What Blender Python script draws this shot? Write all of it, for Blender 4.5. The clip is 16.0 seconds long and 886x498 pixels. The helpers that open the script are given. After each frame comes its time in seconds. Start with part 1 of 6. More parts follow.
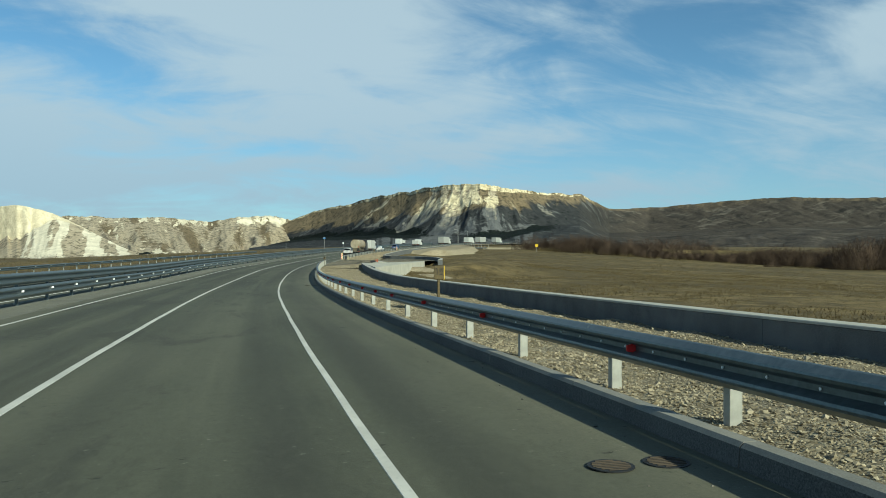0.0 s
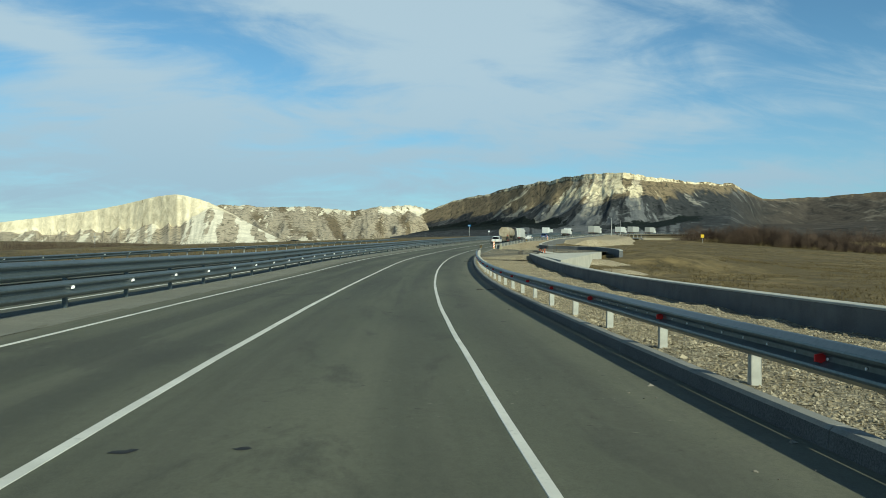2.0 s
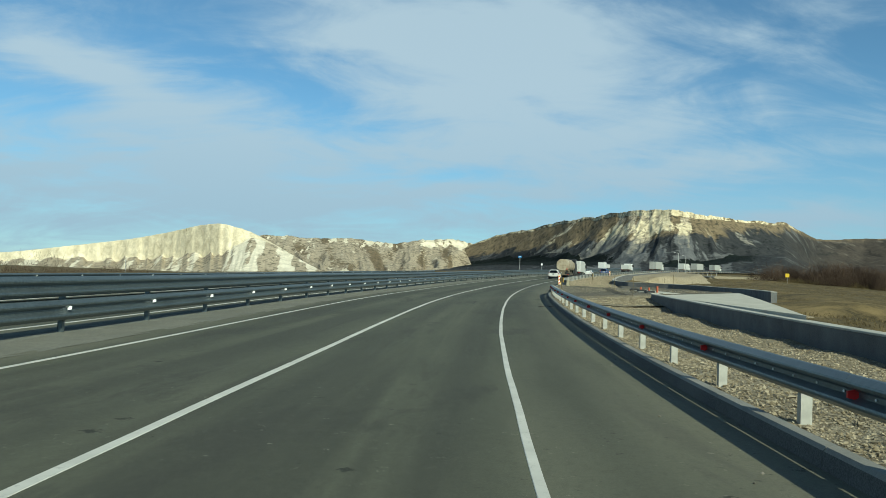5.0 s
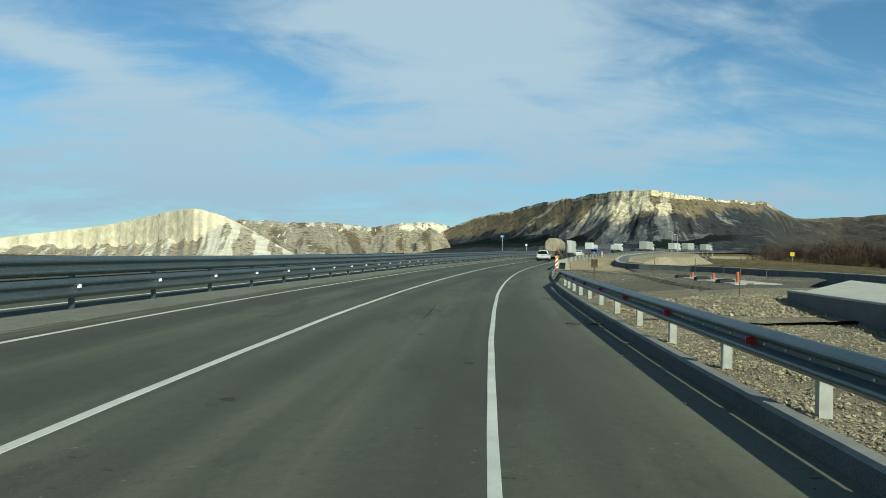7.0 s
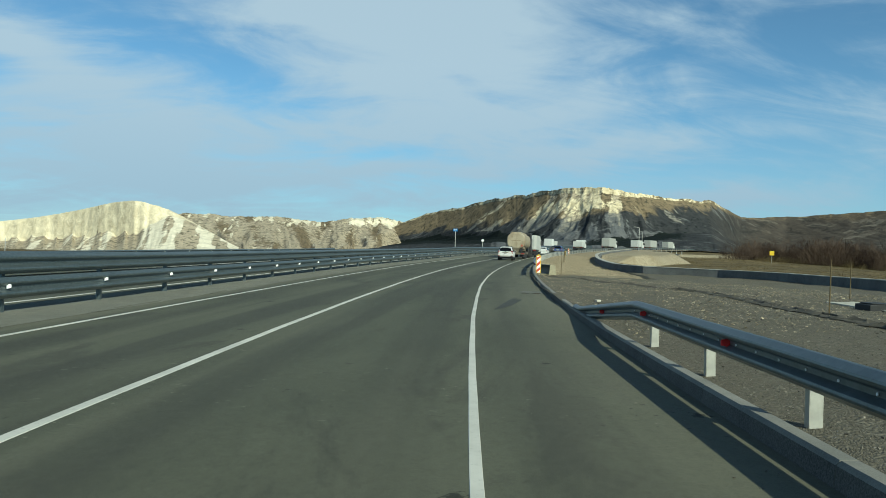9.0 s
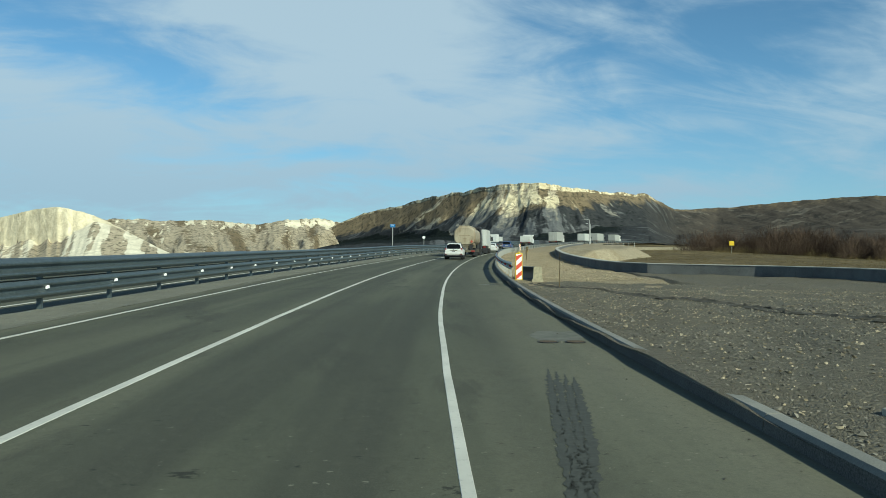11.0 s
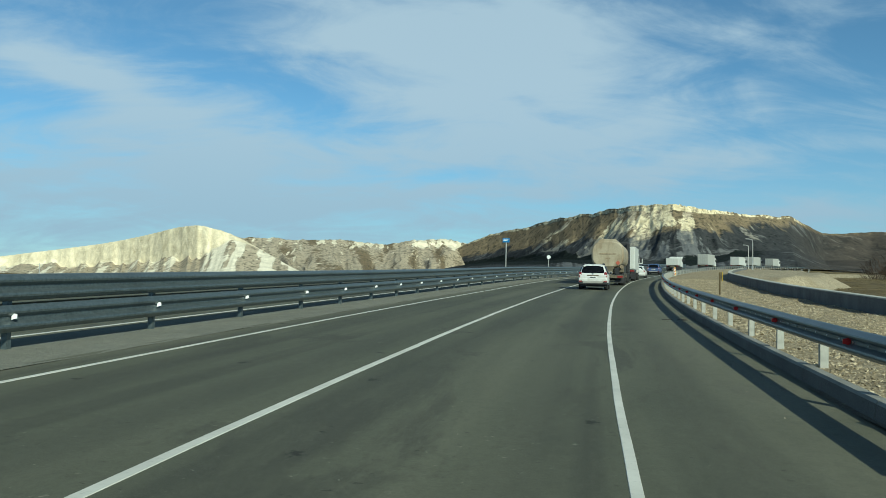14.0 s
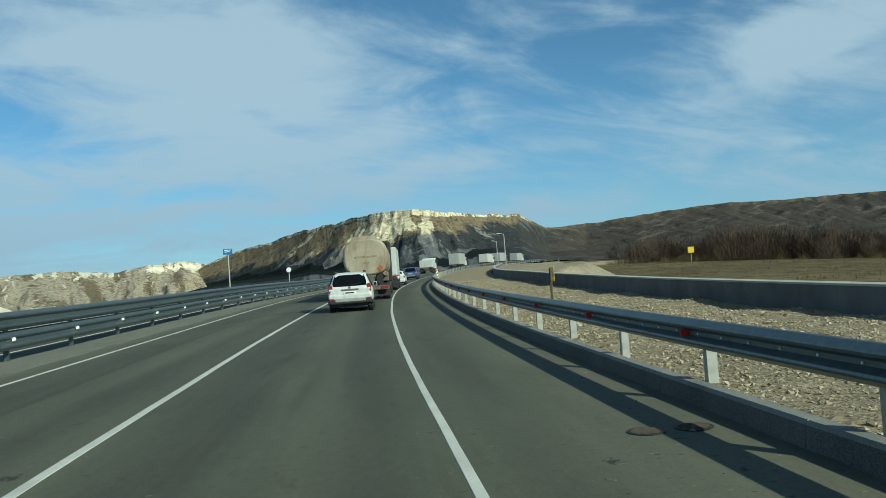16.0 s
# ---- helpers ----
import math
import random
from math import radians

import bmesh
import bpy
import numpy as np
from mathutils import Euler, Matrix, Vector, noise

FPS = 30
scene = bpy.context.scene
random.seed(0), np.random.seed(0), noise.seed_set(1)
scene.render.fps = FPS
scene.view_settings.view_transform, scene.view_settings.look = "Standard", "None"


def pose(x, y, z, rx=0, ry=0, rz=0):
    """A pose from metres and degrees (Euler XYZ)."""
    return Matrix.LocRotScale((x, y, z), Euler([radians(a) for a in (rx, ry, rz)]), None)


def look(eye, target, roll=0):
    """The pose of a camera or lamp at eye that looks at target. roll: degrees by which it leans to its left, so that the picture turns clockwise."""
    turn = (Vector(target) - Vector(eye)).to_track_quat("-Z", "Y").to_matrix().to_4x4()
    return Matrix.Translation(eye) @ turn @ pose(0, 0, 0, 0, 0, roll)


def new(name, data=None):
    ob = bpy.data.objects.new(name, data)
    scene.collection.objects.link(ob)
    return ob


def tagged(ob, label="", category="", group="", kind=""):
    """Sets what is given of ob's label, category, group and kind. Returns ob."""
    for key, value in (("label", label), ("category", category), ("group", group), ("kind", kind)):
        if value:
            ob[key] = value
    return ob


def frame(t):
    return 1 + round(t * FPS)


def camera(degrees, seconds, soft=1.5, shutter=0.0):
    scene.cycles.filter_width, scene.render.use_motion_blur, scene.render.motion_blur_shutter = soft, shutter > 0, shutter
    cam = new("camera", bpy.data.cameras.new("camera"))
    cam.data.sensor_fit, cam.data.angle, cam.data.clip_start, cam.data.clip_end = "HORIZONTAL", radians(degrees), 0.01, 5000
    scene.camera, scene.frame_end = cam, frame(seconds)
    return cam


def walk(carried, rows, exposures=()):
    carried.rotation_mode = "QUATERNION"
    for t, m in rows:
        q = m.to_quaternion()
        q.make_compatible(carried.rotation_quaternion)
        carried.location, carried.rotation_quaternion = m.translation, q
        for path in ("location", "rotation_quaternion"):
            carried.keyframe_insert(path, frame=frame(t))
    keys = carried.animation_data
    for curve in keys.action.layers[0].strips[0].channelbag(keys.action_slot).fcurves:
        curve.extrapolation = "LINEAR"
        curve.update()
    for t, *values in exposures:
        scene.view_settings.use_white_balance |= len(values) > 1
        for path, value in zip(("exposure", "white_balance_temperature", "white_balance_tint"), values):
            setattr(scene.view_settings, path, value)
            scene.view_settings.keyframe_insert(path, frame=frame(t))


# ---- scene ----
EXPOSURES = [(0, 0.24, 5630, -12), (8.5, 0.22, 5510, -12), (13, 0.19, 5440, -13), (16, 0.11, 5280, -15)]
# path
cam = camera(57.868, 16.0, soft=0.75)
# seconds, place, heading clockwise from +y, tilt up, lean to the right
PATH = [
    (0, -1.049, -0.000, 1.585, 14.209, 0.020, -0.114),
    (0.5, -0.970, 5.007, 1.512, 12.187, 0.025, -0.949),
    (1, -0.910, 10.047, 1.429, 11.495, -0.036, -1.992),
    (1.5, -0.856, 15.075, 1.340, 7.913, -0.353, -0.753),
    (2, -0.759, 20.047, 1.251, 4.415, -0.751, -0.667),
    (2.5, -0.612, 24.957, 1.164, -1.617, -0.868, -1.208),
    (3, -0.439, 29.829, 1.082, -3.660, -0.798, -1.161),
    (3.5, -0.217, 34.661, 1.004, -3.762, -0.573, -1.233),
    (4, 0.045, 39.500, 0.927, -2.475, 0.636, -1.348),
    (4.5, 0.352, 44.378, 0.851, 0.313, 1.741, -2.290),
    (7, 2.624, 69.617, 0.712, 2.854, 0.488, -1.210),
    (7.5, 3.238, 75.464, 0.752, 3.200, 0.396, -1.298),
    (8, 3.880, 81.346, 0.792, 3.960, 0.288, -1.430),
    (8.5, 4.535, 87.260, 0.829, 5.261, 0.284, -1.455),
    (11, 7.382, 109.141, 0.889, 10.746, 0.261, -0.041),
    (11.5, 8.074, 113.631, 0.912, 10.843, 0.540, 2.610),
    (12, 8.833, 118.157, 0.956, 3.192, 0.119, 4.367),
    (12.5, 9.633, 122.682, 1.006, 1.485, 0.217, 4.344),
    (13, 10.452, 127.172, 1.042, 1.524, 0.267, 4.362),
    (13.5, 11.284, 131.650, 1.070, 1.596, 1.124, 2.401),
    (14, 12.124, 136.136, 1.093, 1.697, 1.724, -1.044),
    (14.5, 12.947, 140.618, 1.137, 3.988, 1.906, -0.252),
    (15, 13.793, 145.098, 1.191, 8.242, 1.834, 0.885),
    (15.5, 14.705, 149.574, 1.244, 12.501, 1.903, 2.225),
    (16, 15.665, 154.045, 1.303, 19.769, 2.079, 4.277),
]
walk(cam, [(t, pose(x, y, z, 90 + tilt, 0, -head) @ pose(0, 0, 0, 0, 0, -lean)) for t, x, y, z, head, tilt, lean in PATH], EXPOSURES)

# the road's plan: bend, cross slope and height along the right edge line
BEND_AT = [-60, 0, 50, 100, 150, 200, 260, 420]
BEND = [0.000797, 0.000797, 0.001571, 0.001652, 0.001574, 0.001369, 0.0019, 0.0019]
SLOPE = [-0.01696, -0.01849, 0.00159, 0.00092, 0.01092, 0.00956, 0.0018, 0.00326]
RISE = [0.427, 0.214, 0.001, -0.437, -0.745, -0.639, -0.53, -0.264, 0.097, 0.6, 1.0, 1.6, 2.3, 2.95, 3.5, 3.95, 4.3]  # every 30 m from -60
# end path

# ---- sky and sun ----
SUN_AZ, SUN_EL = 155.5, 30.0
world = bpy.data.worlds.new("sky")
scene.world = world
world.use_nodes = True
wn, wl = world.node_tree.nodes, world.node_tree.links
wn.clear()


def wnode(kind, **kw):
    n = wn.new(kind)
    for k, v in kw.items():
        n.inputs[k].default_value = v
    return n


out = wnode("ShaderNodeOutputWorld")
bg = wnode("ShaderNodeBackground", Strength=0.080)
sky = wn.new("ShaderNodeTexSky")
sky.sky_type = "NISHITA"
sky.sun_disc = False
sky.sun_elevation, sky.sun_rotation = radians(SUN_EL), radians(SUN_AZ)
sky.altitude = 1200
sky.air_density, sky.dust_density, sky.ozone_density = 0.9, 0.0, 1.4
coord = wn.new("ShaderNodeTexCoord")
sep = wn.new("ShaderNodeSeparateXYZ")
wl.new(coord.outputs["Generated"], sep.inputs[0])
up = wn.new("ShaderNodeMath")
up.operation = "ADD"
up.inputs[1].default_value = 0.30
wl.new(sep.outputs["Z"], up.inputs[0])
flat = []
for axis in "XY":
    dv = wn.new("ShaderNodeMath")
    dv.operation = "DIVIDE"
    wl.new(sep.outputs[axis], dv.inputs[0])
    wl.new(up.outputs[0], dv.inputs[1])
    flat.append(dv)
plane = wn.new("ShaderNodeCombineXYZ")
wl.new(flat[0].outputs[0], plane.inputs[0])
wl.new(flat[1].outputs[0], plane.inputs[1])


def wmath(op, a, b=0.0):
    n = wn.new("ShaderNodeMath")
    n.operation = op
    for i, v in enumerate((a, b)):
        if isinstance(v, (int, float)):
            n.inputs[i].default_value = v
        else:
            wl.new(v, n.inputs[i])
    return n.outputs[0]


def cloud_noise(scale, detail, rough, stretch, angle, distort=0.0, shift=(0, 0, 0)):
    mp = wn.new("ShaderNodeMapping")
    mp.inputs["Rotation"].default_value = (0, 0, radians(angle))
    mp.inputs["Scale"].default_value = (*stretch, 1)
    mp.inputs["Location"].default_value = shift
    wl.new(plane.outputs[0], mp.inputs[0])
    n = wnode("ShaderNodeTexNoise", Scale=scale, Detail=detail, Roughness=rough, Distortion=distort)
    wl.new(mp.outputs[0], n.inputs["Vector"])
    return n.outputs["Fac"]


bearing = wmath("MULTIPLY", wmath("ARCTAN2", sep.outputs["X"], sep.outputs["Y"]), 57.2958)
height = wmath("MULTIPLY", wmath("ARCSINE", sep.outputs["Z"]), 57.2958)
billow = cloud_noise(2.6, 7.0, 0.56, (1.0, 1.4), -30, 0.6, (0.4, 2.2, 0))
wisp = cloud_noise(2.2, 9.0, 0.60, (0.9, 1.9), -62, 1.0, (3.1, 1.7, 0))
# banks of thin cloud: bearing, height, half widths, lean, weight
BANKS = [(4, 14.5, 11, 5.5, -0.12, 0.62), (-14, 7.0, 13, 2.6, -0.05, 0.50), (20, 7.8, 9, 1.1, 0.08, 0.40), (-22, 12, 7, 1.3, -0.30, 0.40), (-8, 12.0, 4.5, 2.0, -0.2, -0.28), (46, 14, 6, 3.0, 0.3, 0.55), (30, 13, 7, 4.5, 0.1, -0.22), (2, 3.6, 3.5, 0.55, 0.0, 0.22), (27, 4.3, 6, 0.6, 0.03, 0.30), (-16, 18, 7, 3, 0.1, -0.12), (12, 9.5, 9, 1.6, 0.1, 0.22), (-20, 3.5, 17, 2.6, 0.0, 0.30)]
bank = 0.45
for az0, el0, wa, we, lean, weight in BANKS:
    da = wmath("SUBTRACT", bearing, float(az0))
    de = wmath("SUBTRACT", wmath("SUBTRACT", height, float(el0)), wmath("MULTIPLY", da, lean))
    da, de = wmath("MULTIPLY", da, 1.0 / wa), wmath("MULTIPLY", de, 1.0 / we)
    r2 = wmath("ADD", wmath("MULTIPLY", da, da), wmath("MULTIPLY", de, de))
    bank = wmath("ADD", wmath("MULTIPLY", wmath("EXPONENT", wmath("MULTIPLY", r2, -1.0)), weight), bank)
rough_edge = wmath("ADD", wmath("MULTIPLY", wmath("SUBTRACT", billow, 0.5), 1.15), wmath("MULTIPLY", wmath("SUBTRACT", wisp, 0.5), 1.15))
both = wmath("ADD", bank, rough_edge)
cover = wnode("ShaderNodeMapRange")
cover.interpolation_type = "SMOOTHSTEP"
cover.inputs["From Min"].default_value, cover.inputs["From Max"].default_value = 0.22, 0.90
cover.inputs["To Min"].default_value, cover.inputs["To Max"].default_value = 0.05, 0.92
wl.new(both, cover.inputs["Value"])
clouds = wn.new("ShaderNodeMixRGB")
clouds.inputs["Color2"].default_value = (5.9, 6.2, 6.9, 1)
clear = wnode("ShaderNodeMapRange")
clear.inputs["From Min"].default_value, clear.inputs["From Max"].default_value = 0.45, 0.8
clear.inputs["To Min"].default_value, clear.inputs["To Max"].default_value = 1.0, 0.25
wl.new(sep.outputs["Z"], clear.inputs["Value"])
veiled = wmath("MULTIPLY", cover.outputs[0], clear.outputs[0])
wl.new(veiled, clouds.inputs["Fac"])
tint = wn.new("ShaderNodeMixRGB")
tint.blend_type = "MULTIPLY"
tint.inputs["Fac"].default_value = 1.0
tint.inputs["Color2"].default_value = (0.84, 1.0, 1.03, 1)
wl.new(sky.outputs[0], tint.inputs["Color1"])
wl.new(tint.outputs[0], clouds.inputs["Color1"])
low_air = wnode("ShaderNodeMapRange")
low_air.interpolation_type = "SMOOTHSTEP"
low_air.inputs["From Min"].default_value, low_air.inputs["From Max"].default_value = 0.0, 0.24
low_air.inputs["To Min"].default_value, low_air.inputs["To Max"].default_value = 0.6, 0.0
wl.new(sep.outputs["Z"], low_air.inputs["Value"])
haze = wn.new("ShaderNodeMixRGB")
haze.inputs["Color2"].default_value = (3.5, 4.5, 5.7, 1)
wl.new(low_air.outputs[0], haze.inputs["Fac"])
wl.new(clouds.outputs[0], haze.inputs["Color1"])
wl.new(haze.outputs[0], bg.inputs["Color"])
wl.new(bg.outputs[0], out.inputs["Surface"])

sun = new("sun", bpy.data.lights.new("sun", "SUN"))
sun.data.energy, sun.data.angle, sun.data.color = 5.0, radians(0.6), (1.0, 0.87, 0.68)
a, e = radians(SUN_AZ), radians(SUN_EL)
SUN_WAY = Vector((math.sin(a) * math.cos(e), math.cos(a) * math.cos(e), math.sin(e)))
sun.matrix_world = look(SUN_WAY * 50, (0, 0, 0))


# ---- materials ----
class Mat:
    """A small builder of node materials."""

    def __init__(self, name, rough=0.8, metal=0.0, spec=0.4):
        self.m = bpy.data.materials.new(name)
        self.m.use_nodes = True
        self.t = self.m.node_tree
        self.n, self.l = self.t.nodes, self.t.links
        self.b = self.n["Principled BSDF"]
        self.b.inputs["Roughness"].default_value = rough
        self.b.inputs["Metallic"].default_value = metal
        self.b.inputs["Specular IOR Level"].default_value = spec
        self.tc = self.n.new("ShaderNodeTexCoord")

    def pos(self, scale=(1, 1, 1), rot=(0, 0, 0)):
        mp = self.n.new("ShaderNodeMapping")
        mp.inputs["Scale"].default_value = scale
        mp.inputs["Rotation"].default_value = rot
        self.l.new(self.tc.outputs["Object"], mp.inputs[0])
        return mp.outputs[0]

    def noise(self, scale, detail=4, rough=0.55, vec=None, distort=0.0):
        n = self.n.new("ShaderNodeTexNoise")
        n.inputs["Scale"].default_value = scale
        n.inputs["Detail"].default_value = detail
        n.inputs["Roughness"].default_value = rough
        n.inputs["Distortion"].default_value = distort
        self.l.new(vec if vec is not None else self.tc.outputs["Object"], n.inputs["Vector"])
        return n.outputs["Fac"]

    def ramp(self, fac, lo, hi, to0=0.0, to1=1.0):
        r = self.n.new("ShaderNodeMapRange")
        for k, v in (("From Min", lo), ("From Max", hi), ("To Min", to0), ("To Max", to1)):
            r.inputs[k].default_value = v
        self.l.new(fac, r.inputs["Value"])
        return r.outputs[0]

    def math(self, op, a, b=0.0):
        n = self.n.new("ShaderNodeMath")
        n.operation = op
        for i, v in enumerate((a, b)):
            if isinstance(v, (int, float)):
                n.inputs[i].default_value = v
            else:
                self.l.new(v, n.inputs[i])
        return n.outputs[0]

    def mix(self, fac, c1, c2, kind="MIX"):
        n = self.n.new("ShaderNodeMixRGB")
        n.blend_type = kind
        for i, v in enumerate((fac, c1, c2)):
            if isinstance(v, (int, float)):
                n.inputs[i].default_value = v
            elif isinstance(v, tuple):
                n.inputs[i].default_value = (*v, 1)
            else:
                self.l.new(v, n.inputs[i])
        return n.outputs[0]

    def attr(self, name):
        n = self.n.new("ShaderNodeAttribute")
        n.attribute_name = name
        return n.outputs["Fac"]

    def rand(self):
        return self.n.new("ShaderNodeObjectInfo").outputs["Random"]

    def island(self):
        return self.n.new("ShaderNodeNewGeometry").outputs["Random Per Island"]

    def color(self, c):
        if isinstance(c, tuple):
            self.b.inputs["Base Color"].default_value = (*c, 1)
        else:
            self.l.new(c, self.b.inputs["Base Color"])
        return self

    def rough(self, r):
        self.l.new(r, self.b.inputs["Roughness"])
        return self

    def bump(self, h, strength=0.3, dist=0.02):
        n = self.n.new("ShaderNodeBump")
        n.inputs["Strength"].default_value = strength
        n.inputs["Distance"].default_value = dist
        self.l.new(h, n.inputs["Height"])
        self.l.new(n.outputs[0], self.b.inputs["Normal"])
        return self


def asphalt():
    """Worn asphalt laid in its own ways: across and along the road."""
    m = Mat("asphalt", 0.85, 0, 0.3)
    at = m.n.new("ShaderNodeAttribute")
    at.attribute_name = "lay"

    def lay(sx, sy, shift=0.0):
        mp = m.n.new("ShaderNodeMapping")
        mp.inputs["Scale"].default_value = (sx, sy, 1)
        mp.inputs["Location"].default_value = (shift, shift * 1.7, shift)
        m.l.new(at.outputs["Vector"], mp.inputs[0])
        return mp.outputs[0]

    grain = m.noise(120, 2, 0.7)
    fine = m.noise(30, 5, 0.75)
    coarse = m.noise(1.0, 4, 0.7, lay(9, 6))
    mid = m.noise(1.0, 6, 0.65, lay(1.5, 0.30, 3.0))
    streak = m.noise(1.0, 3, 0.5, lay(1.15, 0.03, 7.0), 0.4)
    big = m.noise(1.0, 5, 0.6, lay(0.30, 0.07, 11.0))
    track = m.attr("track")
    c = m.mix(m.ramp(mid, 0.32, 0.68), (0.0587, 0.0605, 0.0399), (0.0869, 0.0879, 0.0575))
    c = m.mix(m.ramp(big, 0.42, 0.62, 0, 0.55), c, (0.1151, 0.1131, 0.0752))
    c = m.mix(m.ramp(streak, 0.52, 0.64, 0, 0.7), c, (0.0422, 0.0422, 0.0299))
    c = m.mix(m.ramp(streak, 0.46, 0.34, 0, 0.5), c, (0.1315, 0.1268, 0.0852))
    c = m.mix(m.ramp(m.math("MULTIPLY", track, m.ramp(big, 0.3, 0.7, 1.0, 0.35)), 0, 1, 0, 0.8), c, (0.0446, 0.0446, 0.0321))
    # dull damp patches, oily drips down the lane, and pale dust on the shoulder
    patch = m.noise(1.0, 6, 0.7, lay(0.55, 0.16, 19.0), 0.5)
    c = m.mix(m.ramp(patch, 0.55, 0.62, 0, 0.6), c, (0.0400, 0.0389, 0.0288))
    c = m.mix(m.math("MULTIPLY", m.attr("dust"), m.ramp(patch, 0.35, 0.6, 0.2, 0.75)), c, (0.1703, 0.1600, 0.1118))
    c = m.mix(m.ramp(coarse, 0.50, 0.74, 0, 0.28), c, (0.0352, 0.0354, 0.0254))
    c = m.mix(m.ramp(coarse, 0.46, 0.26, 0, 0.2), c, (0.1410, 0.1371, 0.0952))
    c = m.mix(m.ramp(fine, 0.46, 0.72, 0, 0.35), c, (0.0235, 0.0240, 0.0177))
    c = m.mix(m.ramp(grain, 0.48, 0.75, 0, 0.4), c, (0.1880, 0.1828, 0.1295))
    # ravelled bands with small pits and chips
    band = m.ramp(m.noise(1.0, 4, 0.6, lay(0.10, 0.22, 23.0)), 0.46, 0.56)
    pits = m.ramp(m.noise(1.0, 4, 0.7, lay(5.0, 7.5, 5.0)), 0.64, 0.69)
    c = m.mix(m.math("MULTIPLY", m.math("MULTIPLY", band, pits), 0.85), c, (0.0164, 0.0160, 0.0122))
    chips = m.ramp(m.noise(9.0, 3, 0.7), 0.67, 0.71)
    c = m.mix(m.math("MULTIPLY", m.math("MULTIPLY", band, chips), 0.45), c, (0.2819, 0.2638, 0.1992))
    v = m.n.new("ShaderNodeTexVoronoi")
    v.inputs["Scale"].default_value = 1.0
    m.l.new(lay(0.8, 0.7, 2.0), v.inputs["Vector"])
    hole = m.math("ADD", v.outputs["Distance"], m.ramp(m.noise(14, 3, 0.7), 0.3, 0.7, -0.06, 0.06))
    keep = m.n.new("ShaderNodeSeparateColor")
    m.l.new(v.outputs["Color"], keep.inputs[0])
    hole = m.math("MULTIPLY", m.ramp(hole, 0.070, 0.045), m.ramp(keep.outputs[0], 0.5, 0.52))
    c = m.mix(m.math("MULTIPLY", hole, 0.8), c, (0.0141, 0.0137, 0.0099))
    return m.color(c).bump(m.mix(0.5, grain, fine), 0.5, 0.006).m


def paint_line():
    m = Mat("road_paint", 0.6, 0, 0.4)
    wear = m.noise(16, 6, 0.75)
    soft = m.noise(1.1, 4, 0.6)
    c = m.mix(m.ramp(soft, 0.35, 0.7), (0.60, 0.575, 0.50), (0.46, 0.44, 0.38))
    c = m.mix(m.ramp(wear, 0.56, 0.76, 0, 0.7), c, (0.22, 0.21, 0.185))
    return m.color(c).bump(wear, 0.2, 0.004).m


def concrete(name="concrete", base=(0.40, 0.39, 0.36), dark=(0.24, 0.235, 0.22)):
    m = Mat(name, 0.9, 0, 0.3)
    big = m.noise(0.9, 5, 0.6)
    drip = m.noise(1.0, 5, 0.65, m.pos((3.2, 3.2, 0.25)))
    fine = m.noise(60, 3, 0.7)
    c = m.mix(m.ramp(big, 0.3, 0.7), dark, base)
    c = m.mix(m.ramp(drip, 0.5, 0.75, 0, 0.5), c, dark)
    c = m.mix(m.ramp(fine, 0.35, 0.7, 0, 0.3), c, (0.36, 0.345, 0.31))
    return m.color(c).bump(m.mix(0.5, fine, drip), 0.3, 0.01).m


def gravel_ground(name, c1, c2, c3, scale=18.0, relief=0.55):
    """Chips of two sizes, each of its own tone, over patches of dust."""
    m = Mat(name, 0.95, 0, 0.2)
    tone, height = [], []
    for k in (1.0, 2.3):
        v = m.n.new("ShaderNodeTexVoronoi")
        v.inputs["Scale"].default_value = scale * k
        m.l.new(m.pos((1, 0.8, 1), (0.2, 0.3, 0.5 * k)), v.inputs["Vector"])
        sp = m.n.new("ShaderNodeSeparateColor")
        m.l.new(v.outputs["Color"], sp.inputs[0])
        tone.append(sp.outputs[0])
        height.append(m.math("MULTIPLY", v.outputs["Distance"], -1.0))
    big = m.noise(0.25, 5, 0.6)
    mid = m.noise(1.7, 4, 0.6)
    which = m.ramp(m.noise(5.0, 3, 0.6), 0.45, 0.55)
    c = m.mix(m.ramp(m.mix(which, tone[0], tone[1]), 0.15, 0.9), c1, c2)
    c = m.mix(m.ramp(mid, 0.45, 0.7, 0, 0.45), c, c3)
    c = m.mix(m.ramp(big, 0.45, 0.62, 0, 0.5), c, c3)
    grit = m.noise(70, 4, 0.75)
    c = m.mix(m.ramp(grit, 0.45, 0.7, 0, 0.4), c, c1)
    return m.color(c).bump(m.mix(0.3, m.mix(which, height[0], height[1]), grit), relief, 0.04).m


def galvanised():
    m = Mat("galvanised_steel", 0.3, 0.65, 0.5)
    sp = m.noise(14, 4, 0.6)
    big = m.noise(0.8, 4, 0.6)
    c = m.mix(m.ramp(sp, 0.35, 0.65), (0.105, 0.130, 0.134), (0.170, 0.197, 0.20))
    c = m.mix(m.ramp(big, 0.5, 0.75, 0, 0.4), c, (0.06, 0.07, 0.075))
    return m.color(c).rough(m.ramp(sp, 0.3, 0.7, 0.36, 0.5)).m


def plain(name, c, rough=0.6, metal=0.0, var=0.25, scale=6.0, spec=0.4):
    m = Mat(name, rough, metal, spec)
    n = m.noise(scale, 5, 0.6)
    d = tuple(v * (1 - var) for v in c)
    b = tuple(min(1, v * (1 + var * 0.5)) for v in c)
    return m.color(m.mix(m.ramp(n, 0.3, 0.7), d, b)).bump(n, 0.08, 0.01).m


